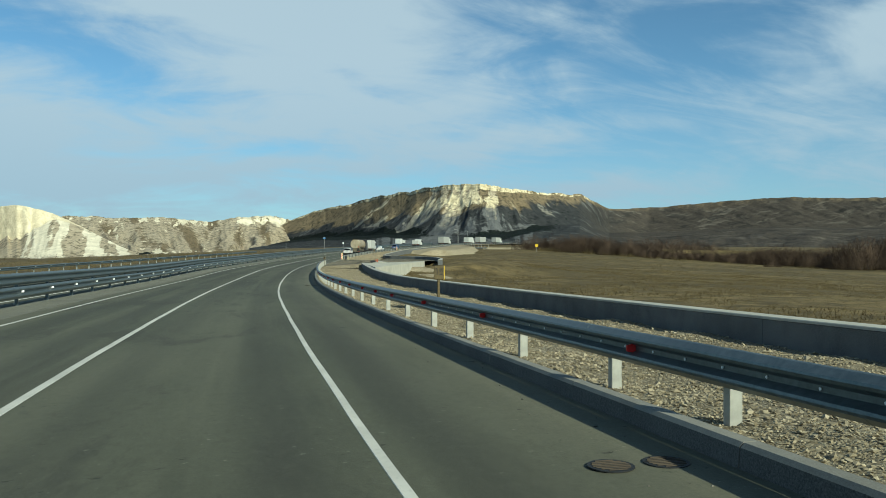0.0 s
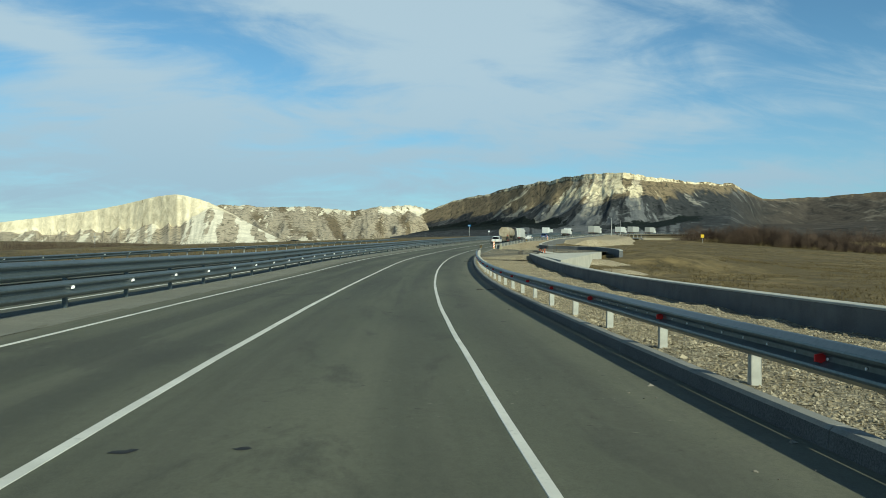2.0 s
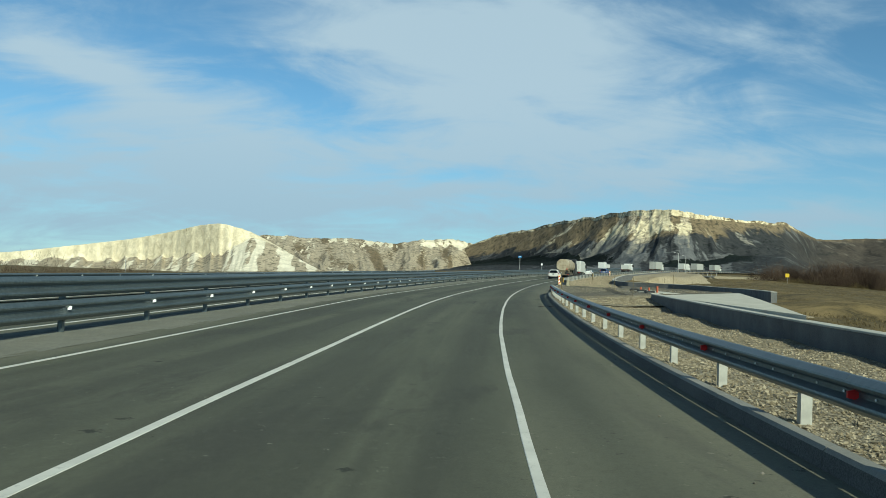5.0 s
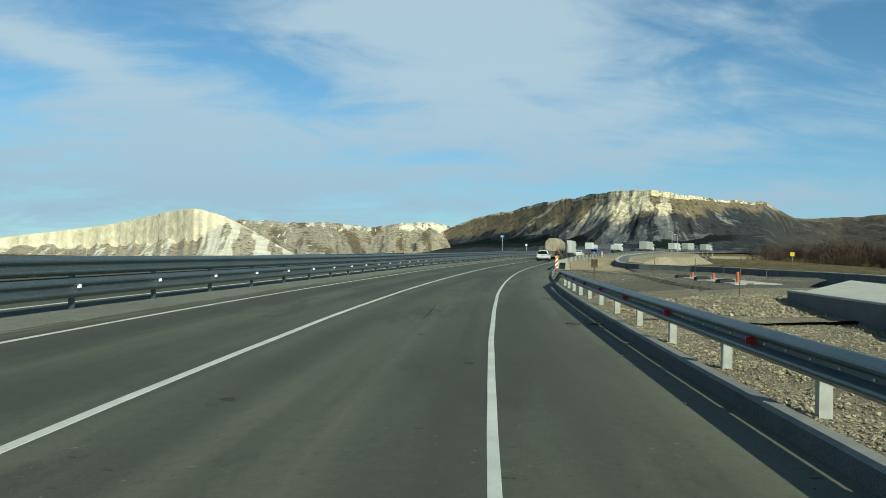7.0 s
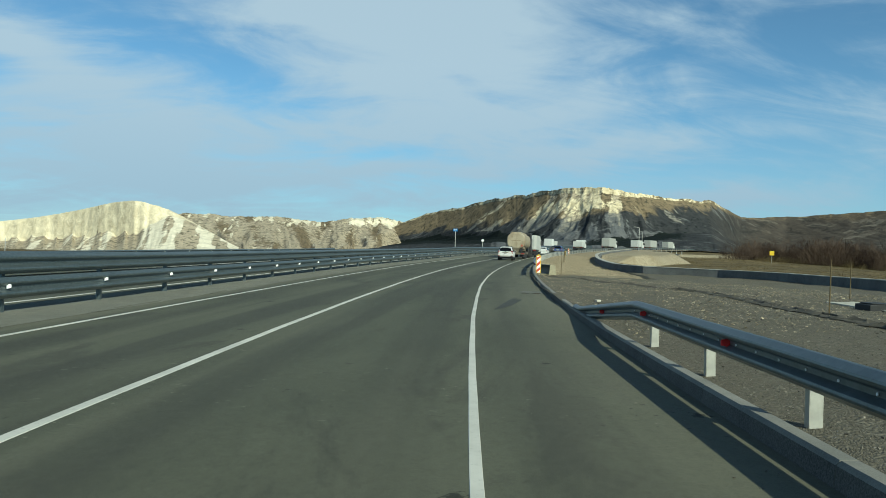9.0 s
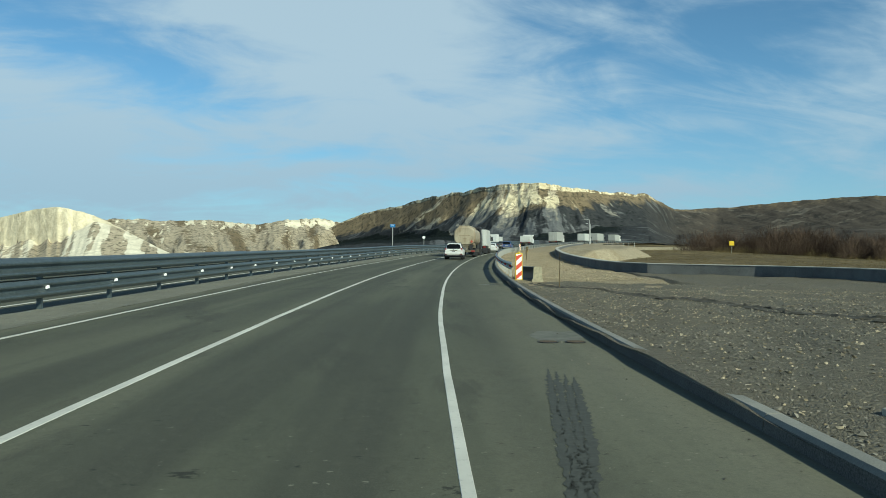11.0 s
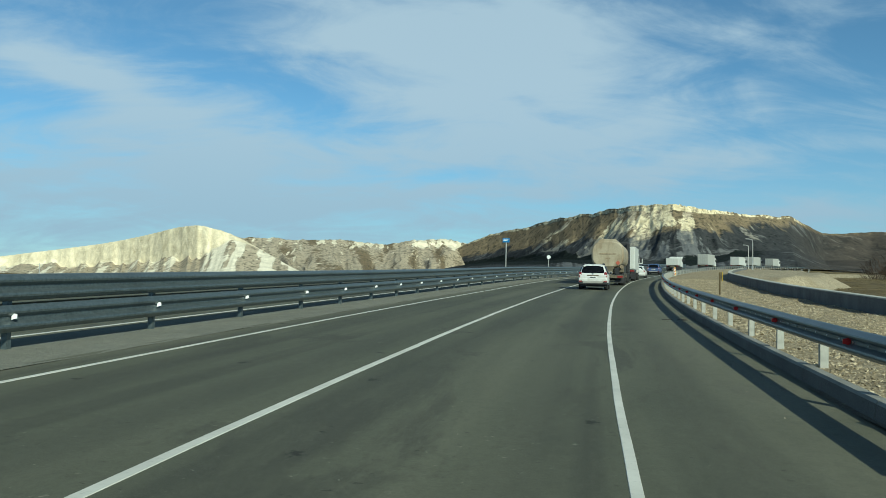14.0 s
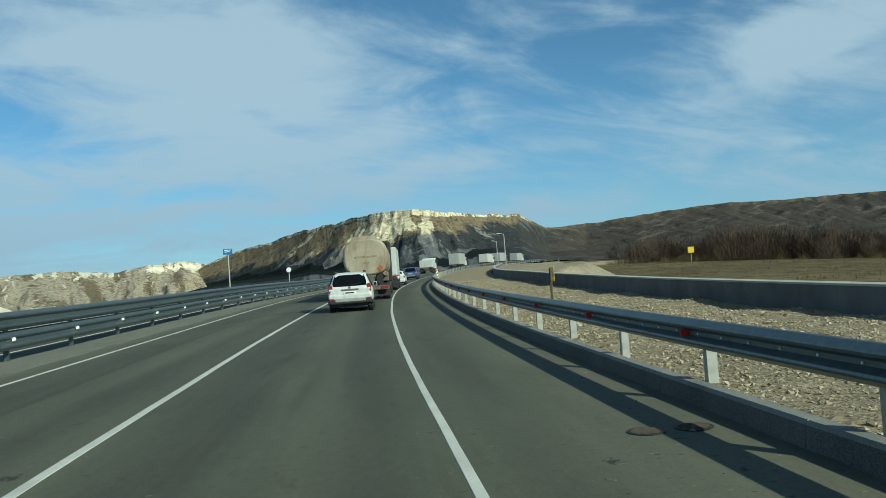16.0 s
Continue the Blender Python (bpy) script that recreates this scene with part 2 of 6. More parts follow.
M_ASPHALT, M_PAINT = asphalt(), paint_line()
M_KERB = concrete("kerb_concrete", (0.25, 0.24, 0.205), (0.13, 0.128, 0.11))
# darker kerb concrete that paints the shade on the front
M_KERBSHADE = concrete("shade_dark_kerb", (0.098, 0.096, 0.086), (0.044, 0.044, 0.042))
# wall concrete darkened for its shaded face, and a paler one for the sunlit top
M_WALL = concrete("shade_dark_concrete", (0.135, 0.138, 0.135), (0.055, 0.058, 0.060))
M_LIT_TOP = concrete("sunlit_top_concrete", (0.46, 0.44, 0.37), (0.33, 0.315, 0.27))
M_GRAVEL = gravel_ground("crushed_stone", (0.115, 0.093, 0.057), (0.40, 0.345, 0.235), (0.22, 0.182, 0.112), 22.0, 0.9)
M_TANGRAVEL = gravel_ground("tan_gravel", (0.16, 0.125, 0.072), (0.40, 0.335, 0.22), (0.27, 0.215, 0.13), 14.0, 0.8)
M_YARD = gravel_ground("rolled_gravel", (0.090, 0.080, 0.058), (0.185, 0.166, 0.124), (0.130, 0.113, 0.080), 26.0, 0.8)
M_DUST = gravel_ground("dusty_shoulder", (0.17, 0.165, 0.13), (0.25, 0.24, 0.19), (0.15, 0.147, 0.118), 30.0)
M_STEEL = galvanised()
M_POST = plain("post_steel", (0.42, 0.41, 0.36), 0.5, 0.3)
M_RED = plain("red_reflector", (0.60, 0.03, 0.03), 0.3)
M_WHITE = plain("white_reflector", (0.9, 0.9, 0.88), 0.25, 0, 0.05)


# ---- the road's plan ----
SG = np.arange(-80.0, 640.0, 1.0)
_k = np.interp(SG, BEND_AT, BEND)
_psi = np.concatenate([[0], np.cumsum((_k[1:] + _k[:-1]) / 2)])
_psi -= np.interp(0, SG, _psi)
_x = np.concatenate([[0], np.cumsum((np.sin(_psi[1:]) + np.sin(_psi[:-1])) / 2)])
_y = np.concatenate([[0], np.cumsum((np.cos(_psi[1:]) + np.cos(_psi[:-1])) / 2)])
_x -= np.interp(0, SG, _x)
_y -= np.interp(0, SG, _y)
RISE_AT = np.arange(-60, 430, 30.0)
LANE = 3.5


def smooth_rise(s):
    s = np.clip(s, -60, 419.9)
    i = np.clip(((s + 60) // 30).astype(int), 0, len(RISE_AT) - 2)
    t = (s - RISE_AT[i]) / 30
    f = np.array(RISE)
    m = np.gradient(f)
    return (f[i] * (2 * t**3 - 3 * t**2 + 1) + m[i] * (t**3 - 2 * t**2 + t) + f[i + 1] * (-2 * t**3 + 3 * t**2) + m[i + 1] * (t**3 - t**2))


def heading(s):
    return np.interp(s, SG, _psi)


def road_z(s, u):
    s, u = np.asarray(s, float), np.asarray(u, float)
    return smooth_rise(s) - np.interp(s, BEND_AT, SLOPE) * (np.clip(u, -14, 10) + LANE)


def place(s, u, z=0.0):
    """World points from the way along the road, the way to its right and the height above its surface."""
    s, u = np.broadcast_arrays(np.asarray(s, float), np.asarray(u, float))
    p = heading(s)
    return np.stack([np.interp(s, SG, _x) + u * np.cos(p), np.interp(s, SG, _y) - u * np.sin(p), road_z(s, u) + z], -1)


def along(s, u, z=0.0, turn=0.0):
    """The pose of a thing on the road that faces along it (its +y ahead)."""
    x, y, h = place(s, u, z)
    return pose(float(x), float(y), float(h), 0, 0, -math.degrees(float(heading(s))) + turn)


def to_road(X, Y):
    X, Y = np.asarray(X, float), np.asarray(Y, float)
    s = np.empty(len(X))
    for a in range(0, len(X), 4000):
        dd = (_x[None] - X[a:a + 4000, None]) ** 2 + (_y[None] - Y[a:a + 4000, None]) ** 2
        s[a:a + 4000] = SG[np.argmin(dd, 1)]
    p = heading(s)
    dx, dy = X - np.interp(s, SG, _x), Y - np.interp(s, SG, _y)
    s = s + dx * np.sin(p) + dy * np.cos(p)
    return s, dx * np.cos(p) - dy * np.sin(p)


# ---- mesh helpers ----
def mesh_ob(name, verts, faces, mat, parent=None, label="", smooth=False):
    me = bpy.data.meshes.new(name)
    me.from_pydata([tuple(map(float, v)) for v in verts], [], [tuple(f) for f in faces])
    me.materials.append(mat)
    me.update()
    if smooth:
        me.polygons.foreach_set("use_smooth", [True] * len(me.polygons))
    ob = new(name, me)
    if parent:
        ob.parent = parent
    if label:
        ob["label"] = label
    return ob


def part(name, bm, mat, parent=None, label="", smooth=False):
    bmesh.ops.recalc_face_normals(bm, faces=bm.faces)
    me = bpy.data.meshes.new(name)
    bm.to_mesh(me)
    bm.free()
    me.materials.append(mat)
    if smooth:
        me.polygons.foreach_set("use_smooth", [True] * len(me.polygons))
    ob = new(name, me)
    if parent:
        ob.parent = parent
    if label:
        ob["label"] = label
    return ob


def box(bm, x0, x1, y0, y1, z0, z1, bevel=0.0, m=None):
    r = bmesh.ops.create_cube(bm, size=1)
    mm = Matrix.Translation(((x0 + x1) / 2, (y0 + y1) / 2, (z0 + z1) / 2)) @ Matrix.Diagonal((abs(x1 - x0), abs(y1 - y0), abs(z1 - z0), 1))
    if m is not None:
        mm = m @ mm
    bmesh.ops.transform(bm, matrix=mm, verts=r["verts"])
    if bevel:
        es = list({ed for v in r["verts"] for ed in v.link_edges})
        bmesh.ops.bevel(bm, geom=es, offset=bevel, segments=2, affect="EDGES", profile=0.5)
    return bm


def cyl(bm, p, q, r, r2=None, n=16):
    p, q = Vector(p), Vector(q)
    d = q - p
    res = bmesh.ops.create_cone(bm, cap_ends=True, segments=n, radius1=r, radius2=r if r2 is None else r2, depth=d.length)
    bmesh.ops.transform(bm, matrix=Matrix.Translation((p + q) / 2) @ d.to_track_quat("Z", "Y").to_matrix().to_4x4(), verts=res["verts"])
    return bm


def strip(name, s0, s1, ds, us, z, mat, wobble=None):
    """A sheet along the road between the ways us, at height z (a number or one for each way)."""
    S = np.arange(s0, s1 + ds * 0.5, ds)
    us = np.asarray(us, float)
    z = np.broadcast_to(np.asarray(z, float), us.shape)
    SS, UU = np.meshgrid(S, us, indexing="ij")
    P = place(SS, UU, np.broadcast_to(z, SS.shape)).copy()
    if wobble is not None:
        P[..., 2] += wobble(SS, UU)
    n = len(us)
    idx = np.arange(len(S) * n).reshape(len(S), n)
    q = np.stack([idx[:-1, :-1], idx[:-1, 1:], idx[1:, 1:], idx[1:, :-1]], -1).reshape(-1, 4)
    ob = mesh_ob(name, P.reshape(-1, 3), q.tolist(), mat)
    return ob


def sweep(name, section, s0, s1, ds, mat, parent=None, u0=0.0, z0=0.0, caps=True, smooth=False, zfun=None, ufun=None):
    """A closed section of (right, up) swept along the road."""
    S = np.linspace(s0, s1, max(2, int(round((s1 - s0) / ds)) + 1))
    sec = np.asarray(section, float)
    n = len(sec)
    uu = u0 + sec[None, :, 0] + (0 if ufun is None else ufun(S)[:, None])
    zz = z0 + sec[None, :, 1] + (0 if zfun is None else zfun(S)[:, None])
    uu = np.broadcast_to(uu, (len(S), n))
    base_u = u0 + (0 if ufun is None else ufun(S)[:, None])
    P = place(np.broadcast_to(S[:, None], uu.shape), uu, 0.0).copy()
    P[..., 2] = road_z(S[:, None], np.broadcast_to(base_u, (len(S), 1))) + zz
    f = []
    for i in range(len(S) - 1):
        for j in range(n):
            k = (j + 1) % n
            f.append((i * n + j, i * n + k, (i + 1) * n + k, (i + 1) * n + j))
    if caps:
        f.append(tuple(range(n - 1, -1, -1)))
        f.append(tuple((len(S) - 1) * n + j for j in range(n)))
    return mesh_ob(name, P.reshape(-1, 3), f, mat, parent, smooth=smooth)


def empty(name, m=None):
    ob = new(name)
    if m is not None:
        ob.matrix_world = m
    return ob


# ---- ground ----
def fbm(x, y, scale, seed=0.0, octaves=4):
    """Cheap smooth noise for arrays."""
    t = np.zeros(np.shape(x))
    amp, f = 1.0, 1.0 / scale
    for o in range(octaves):
        p = seed * 3.7 + o * 1.9
        t += amp * (np.sin(x * f * 1.3 + p + 1.7 * np.sin(y * f * 0.9 + p)) * np.cos(y * f * 1.1 - p + 1.3 * np.sin(x * f * 0.7 - p)))
        amp *= 0.5
        f *= 2.1
    return t


def ground_z(X, Y):
    s, u = to_road(X, Y)
    s = np.clip(s, -60, 419)
    zr = smooth_rise(s)
    reach = 9.0 + 24 * np.clip((s - 88) / 25, 0, 1) * np.clip((165 - s) / 12, 0, 1)
    right = np.clip((u - reach) / 8.0, 0, 1)
    left = np.clip((-u - 24) / 8.0, 0, 1)
    near = zr - 0.35 - 0.9 * right - 0.5 * left
    off = np.maximum(u - 17, -u - 32)
    far = np.clip(off / 220, 0, 1)
    far = far * far * (3 - 2 * far)
    flat = -1.6 + np.clip((np.hypot(X, Y) - 300) / 900, 0, 1) * 3.0
    dip = np.clip((u - 25) / 110, 0, 1)
    dip = dip * dip * (3 - 2 * dip) * np.clip((900 - np.hypot(X, Y)) / 300, 0, 1)
    sink = np.clip((-u - 60) / 220, 0, 1)
    sink = sink * sink * (3 - 2 * sink)
    return near * (1 - far) + flat * far - 3.2 * dip - 17.0 * sink + fbm(X, Y, 9, 1.0, 3) * 0.05 * np.clip(right + left, 0, 1)


def dry_field():
    m = Mat("dry_grass_field", 0.95, 0, 0.15)
    big = m.noise(0.03, 5, 0.6)
    mid = m.noise(0.30, 7, 0.72, m.pos((1.0, 0.8, 1)), 0.6)
    fine = m.noise(6, 4, 0.7)
    c = m.mix(m.ramp(mid, 0.38, 0.62), (0.045, 0.036, 0.017), (0.21, 0.155, 0.07))
    c = m.mix(m.ramp(big, 0.4, 0.62, 0, 0.7), c, (0.052, 0.042, 0.022))
    c = m.mix(m.ramp(fine, 0.4, 0.7, 0, 0.5), c, (0.17, 0.13, 0.062))
    return m.color(c).bump(m.mix(0.4, mid, fine), 0.7, 0.12).m


M_FIELD = dry_field()


def build_ground():
    def axis(lo, hi, fine_lo, fine_hi, step):
        a = [fine_lo]
        g = step
        while a[0] > lo:
            g *= 1.18
            a.insert(0, a[0] - g)
        b = list(np.arange(fine_lo + step, fine_hi, step))
        g = step
        while (b[-1]) < hi:
            g *= 1.18
            b.append(b[-1] + g)
        return np.array(a + b)
    xs = axis(-6500, 6500, -60, 150, 2.5)
    ys = axis(-6500, 6500, -60, 380, 2.5)
    X, Y = np.meshgrid(xs, ys, indexing="ij")
    Z = ground_z(X.ravel(), Y.ravel())
    idx = np.arange(X.size).reshape(X.shape)
    q = np.stack([idx[:-1, :-1], idx[1:, :-1], idx[1:, 1:], idx[:-1, 1:]], -1).reshape(-1, 4)
    g = mesh_ob("ground", np.stack([X.ravel(), Y.ravel(), Z], -1), q.tolist(), M_FIELD, smooth=True)
    tagged(g, "dry brown winter grassland reaching to the foot of the hills", "ground", kind="structure")


build_ground()


# ---- road ----
def lay_coords(ob, s0, ds, us):
    """The ways across and along the road, for the asphalt's grain."""
    n = len(us)
    rows = len(ob.data.vertices) // n
    v = np.zeros((rows * n, 3))
    v[:, 0] = np.tile(us, rows)
    v[:, 1] = np.repeat(s0 + ds * np.arange(rows), n)
    at = ob.data.attributes.new("lay", "FLOAT_VECTOR", "POINT")
    at.data.foreach_set("vector", v.ravel())


def build_road():
    us = np.linspace(-7.95, 2.65, 60)
    ob = strip("road", -70, 560, 2.0, us, 0.0, M_ASPHALT)
    me = ob.data
    u = np.tile(us, len(me.vertices) // len(us))
    track = np.zeros(len(u))
    for c in (0.75, -0.75, -2.65, -4.4, -6.1):
        track = np.maximum(track, np.exp(-((u - c) / 0.42) ** 2))
    at = me.attributes.new("track", "FLOAT", "POINT")
    at.data.foreach_set("value", track)
    lay_coords(ob, -70, 2.0, us)
    at = me.attributes.new("dust", "FLOAT", "POINT")
    at.data.foreach_set("value", np.clip((u - 0.5) / 1.5, 0, 1) * 0.7 + np.clip((-7.2 - u) / 0.6, 0, 1))
    tagged(ob, "grey worn asphalt carriageway bending gently to the right", "road", kind="structure")
    for name, c, w in (("edge_line", 0.0, 0.095), ("lane_line", -LANE, 0.12), ("edge_line", -7.1, 0.10)):
        drift = (lambda s: np.interp(s, [-70, 10, 17, 25, 31, 40, 60, 74, 84, 93, 105, 116, 128, 145, 158, 170, 400], [0.0, 0.0, 0.02, 0.05, 0.02, -0.02, -0.03, -0.045, -0.005, 0.01, 0.0, 0.01, -0.02, -0.01, 0.02, 0.02, 0])) if c == 0.0 else (lambda s: 0.0 * s)
        wave = lambda s: drift(s) + 0.008 * fbm(s, 0 * s + c, 3.0, 1.0, 3)
        ln = sweep(name, [(-w / 2, 0.0), (-w / 2 + 0.004, 0.005), (w / 2 - 0.004, 0.005), (w / 2, 0.0)], -70, 560, 0.7, M_PAINT, u0=c, ufun=wave)
        tagged(ln, "worn white painted line on the asphalt", "road marking", kind="structure")
    sh = strip("shoulder", -70, 560, 1.0, np.linspace(-9.78, -7.75, 8), np.linspace(-0.05, 0.006, 8), M_DUST, lambda s, u: 0.008 * fbm(s, u, 0.7, 2.0))
    tagged(sh, "dusty tan gravel shoulder beside the median barrier", "shoulder", kind="structure")
    across = np.linspace(-24, -9.6, 24)
    op = strip("opposite_road", -70, 560, 3.0, across, -0.07, M_ASPHALT)
    lay_coords(op, -70, 3.0, across)
    tagged(op, "grey asphalt of the opposite carriageway", "road", kind="structure")
    for c, w in ((-11.05, 0.13), (-14.6, 0.12), (-18.1, 0.12)):
        ln = sweep("edge_line", [(-w / 2, 0.0), (-w / 2 + 0.004, 0.005), (w / 2 - 0.004, 0.005), (w / 2, 0.0)], -40, 420, 2.0, M_PAINT, u0=c, z0=-0.07)
        tagged(ln, "white painted line on the opposite carriageway", "road marking", kind="structure")


build_road()


# ---- kerb, verge and walls on the right ----
KERB = [(0, -0.1), (0.02, 0.15), (0.05, 0.185), (0.165, 0.19), (0.19, 0.165), (0.19, -0.1)]
kerb_u = lambda s: np.interp(s, [-40, 100, 108, 116, 124, 148, 170], [2.36, 2.34, 2.40, 2.50, 2.55, 2.60, 2.60])
kerb_z = lambda s: np.interp(s, [100, 112, 128, 150], [0.0, -0.04, -0.025, 0.035])


def shaded_front(ob):
    """The kerb's front gets a darker copy of its concrete: shade put into the colour."""
    ob.data.materials.append(M_KERBSHADE)
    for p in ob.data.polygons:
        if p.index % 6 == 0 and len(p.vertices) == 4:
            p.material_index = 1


def build_kerb():
    k = empty("kerb")
    tagged(k, "weathered grey concrete kerb along the road edge", "kerb", kind="structure")
    s = -40.0
    while s < 200:
        shaded_front(sweep("kerb_stone", KERB, s, s + 2.985, 1.5, M_KERB, k, ufun=kerb_u, zfun=kerb_z))
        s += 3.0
    shaded_front(sweep("kerb_run", KERB, 200, 460, 2.0, M_KERB, k, ufun=kerb_u, zfun=kerb_z))


build_kerb()


def verge_wobble(s, u):
    return 0.05 * fbm(s, u, 1.3, 3.0, 4) * np.clip((u - 2.6) / 0.5, 0, 1)


def yard_bumps(s, u):
    return 0.012 * fbm(s, u, 2.1, 5.0, 4) + (0.05 * fbm(s * 0.5, u, 1.3, 5.0, 4)) * np.clip((s - 112) / 8, 0, 1)


def yard_lift(s, u):
    """The lay-by's ground climbs away from the kerb."""
    return np.interp(u, [2.5, 6.5, 9.5, 20], [0, 0.28, 0.40, 0.42]) * np.interp(s, [84, 91, 116, 134], [0, 1, 1, 0])


def build_verge():
    v = strip("gravel_verge", -60, 88, 0.5, np.linspace(2.46, 7.6, 24), np.linspace(0.15, 0.06, 24), M_GRAVEL, lambda s, u: verge_wobble(s, u) + yard_lift(s, u))
    tagged(v, "pale crushed stone verge behind the guard rail", "gravel", kind="structure")
    S = np.arange(86.0, 97.6, 0.5)
    wide = np.interp(S, [86, 89.5, 97.5], [7.3, 7.4, 11.0])
    f = np.linspace(0, 1, 24)
    UU = 2.46 + f[None] * (wide - 2.46)[:, None]
    SS = np.broadcast_to(S[:, None], UU.shape)
    P = place(SS, UU, 0.0).copy()
    P[..., 2] += 0.155 + verge_wobble(SS, UU) - 0.12 * np.clip((SS - 95 - 0.3 * fbm(SS, UU, 1.2, 8.0, 3)) / 2.2, 0, 1) + 0.02 * np.clip((SS - 88) / 3, 0, 1) + yard_lift(SS, UU)
    idx = np.arange(SS.size).reshape(SS.shape)
    q = np.stack([idx[:-1, :-1], idx[:-1, 1:], idx[1:, 1:], idx[1:, :-1]], -1).reshape(-1, 4)
    y = mesh_ob("gravel_verge", P.reshape(-1, 3), q.tolist(), M_GRAVEL)
    tagged(y, "pale crushed stone verge ending at the lay-by", "gravel", kind="structure")
    S = np.arange(92.0, 160.1, 0.5)
    wide = np.interp(S, [86, 90, 112, 122, 140, 147, 153, 158, 160], [7.3, 7.3, 16.2, 18.1, 19.3, 18.4, 13.5, 10, 9])
    f = np.linspace(0, 1, 80)
    UU = 2.5 + f[None] * (wide - 2.5)[:, None]
    SS = np.broadcast_to(S[:, None], UU.shape)
    P = place(SS, UU, 0.12).copy()
    P[..., 2] += yard_bumps(SS, UU) + yard_lift(SS, UU) - 0.10 * np.clip((96.5 - SS) / 3, 0, 1) - 0.14 * np.clip((SS - 141) / 4, 0, 1) * (UU < 9.9)
    idx = np.arange(SS.size).reshape(SS.shape)
    q = np.stack([idx[:-1, :-1], idx[:-1, 1:], idx[1:, 1:], idx[1:, :-1]], -1).reshape(-1, 4)
    y = mesh_ob("gravel_yard", P.reshape(-1, 3), q.tolist(), M_YARD)
    tagged(y, "flat dark grey rolled gravel lay-by surface", "gravel", kind="structure")
    v = strip("gravel_verge", 138, 470, 0.6, np.linspace(2.66, 9.4, 22), np.linspace(0.18, 0.16, 22), M_TANGRAVEL, lambda s, u: verge_wobble(s, u) - 0.16 * np.clip((146 - s) / 8, 0, 1))
    tagged(v, "pale crushed stone verge behind the guard rail", "gravel", kind="structure")


build_verge()
def road_wall(name, pts, height, label):
    """A concrete wall along a chain of (along, right) points, in cast sections."""
    w = empty(name)
    tagged(w, label, "wall", kind="structure")
    pts = np.array(pts, float)
    d = np.concatenate([[0], np.cumsum(np.hypot(*np.diff(pts, axis=0).T))])
    n = int(d[-1] / 3.0)
    t = np.linspace(0, d[-1], n + 1)
    sx, ux = np.interp(t, d, pts[:, 0]), np.interp(t, d, pts[:, 1])
    P = place(sx, ux, 0.0)
    hz = np.interp(t, d, height)
    tan = np.gradient(P[:, :2], axis=0)
    tan /= np.linalg.norm(tan, axis=1)[:, None]
    nor = np.stack([tan[:, 1], -tan[:, 0]], -1)
    for i in range(n):
        vs = []
        for j, g in ((i, 0.004), (i + 1, -0.004)):
            c = P[j, :2] + tan[j] * g
            top = P[j, 2] + hz[j]
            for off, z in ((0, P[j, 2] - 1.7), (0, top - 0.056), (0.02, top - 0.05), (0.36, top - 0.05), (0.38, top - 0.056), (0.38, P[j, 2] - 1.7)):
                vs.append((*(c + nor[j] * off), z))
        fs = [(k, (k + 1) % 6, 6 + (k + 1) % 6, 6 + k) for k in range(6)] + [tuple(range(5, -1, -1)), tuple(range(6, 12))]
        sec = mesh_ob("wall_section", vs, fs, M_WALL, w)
        # added pale strip that paints sunlight on the wall's top
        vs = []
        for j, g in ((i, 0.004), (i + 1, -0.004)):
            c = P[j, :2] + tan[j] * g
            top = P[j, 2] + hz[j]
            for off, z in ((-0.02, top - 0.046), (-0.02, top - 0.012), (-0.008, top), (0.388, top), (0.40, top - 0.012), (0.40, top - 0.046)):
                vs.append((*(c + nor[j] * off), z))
        mesh_ob("lit_top_strip", vs, fs, M_LIT_TOP, sec, "pale strip painting the sunlit wall top")
    return w


road_wall("wall_south", [(-40, 6.9), (10, 7.1), (30, 7.2), (60, 7.3), (90, 7.2)], [0.5, 0.52, 0.58, 0.62, 0.7], "grey stained concrete retaining wall, its face darkened to paint the shade")


def raised_slab(corners, top, deep, label):
    """A flat concrete slab level with the wall's top."""
    P = [place(s, u, 0.0) for s, u in corners]
    z = max(p[2] for p in P) * 0.5 + min(p[2] for p in P) * 0.5 + top
    n = len(P)
    vs = [(p[0], p[1], z) for p in P] + [(p[0], p[1], z - deep) for p in P]
    fs = [tuple(range(n)), tuple(range(2 * n - 1, n - 1, -1))] + [(i, n + i, n + (i + 1) % n, (i + 1) % n) for i in range(n)]
    ob = mesh_ob("raised_slab", vs, fs, M_PALECON)
    bm = bmesh.new()
    bm.from_mesh(ob.data)
    bmesh.ops.recalc_face_normals(bm, faces=bm.faces)
    bm.to_mesh(ob.data)
    bm.free()
    tagged(ob, "pale flat concrete slab behind the end of the wall", "slab", kind="structure")


M_PALECON = concrete("pale_concrete", (0.52, 0.49, 0.40), (0.38, 0.355, 0.285))
raised_slab([(70, 7.62), (89.9, 7.45), (108, 15.8), (88, 11.9)], 0.68, 1.7, "")
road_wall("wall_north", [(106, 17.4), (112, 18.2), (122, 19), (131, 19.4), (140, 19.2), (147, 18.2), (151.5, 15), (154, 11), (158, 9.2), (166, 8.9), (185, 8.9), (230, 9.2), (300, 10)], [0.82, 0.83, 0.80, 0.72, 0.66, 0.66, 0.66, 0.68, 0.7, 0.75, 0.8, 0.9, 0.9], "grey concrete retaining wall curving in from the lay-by")




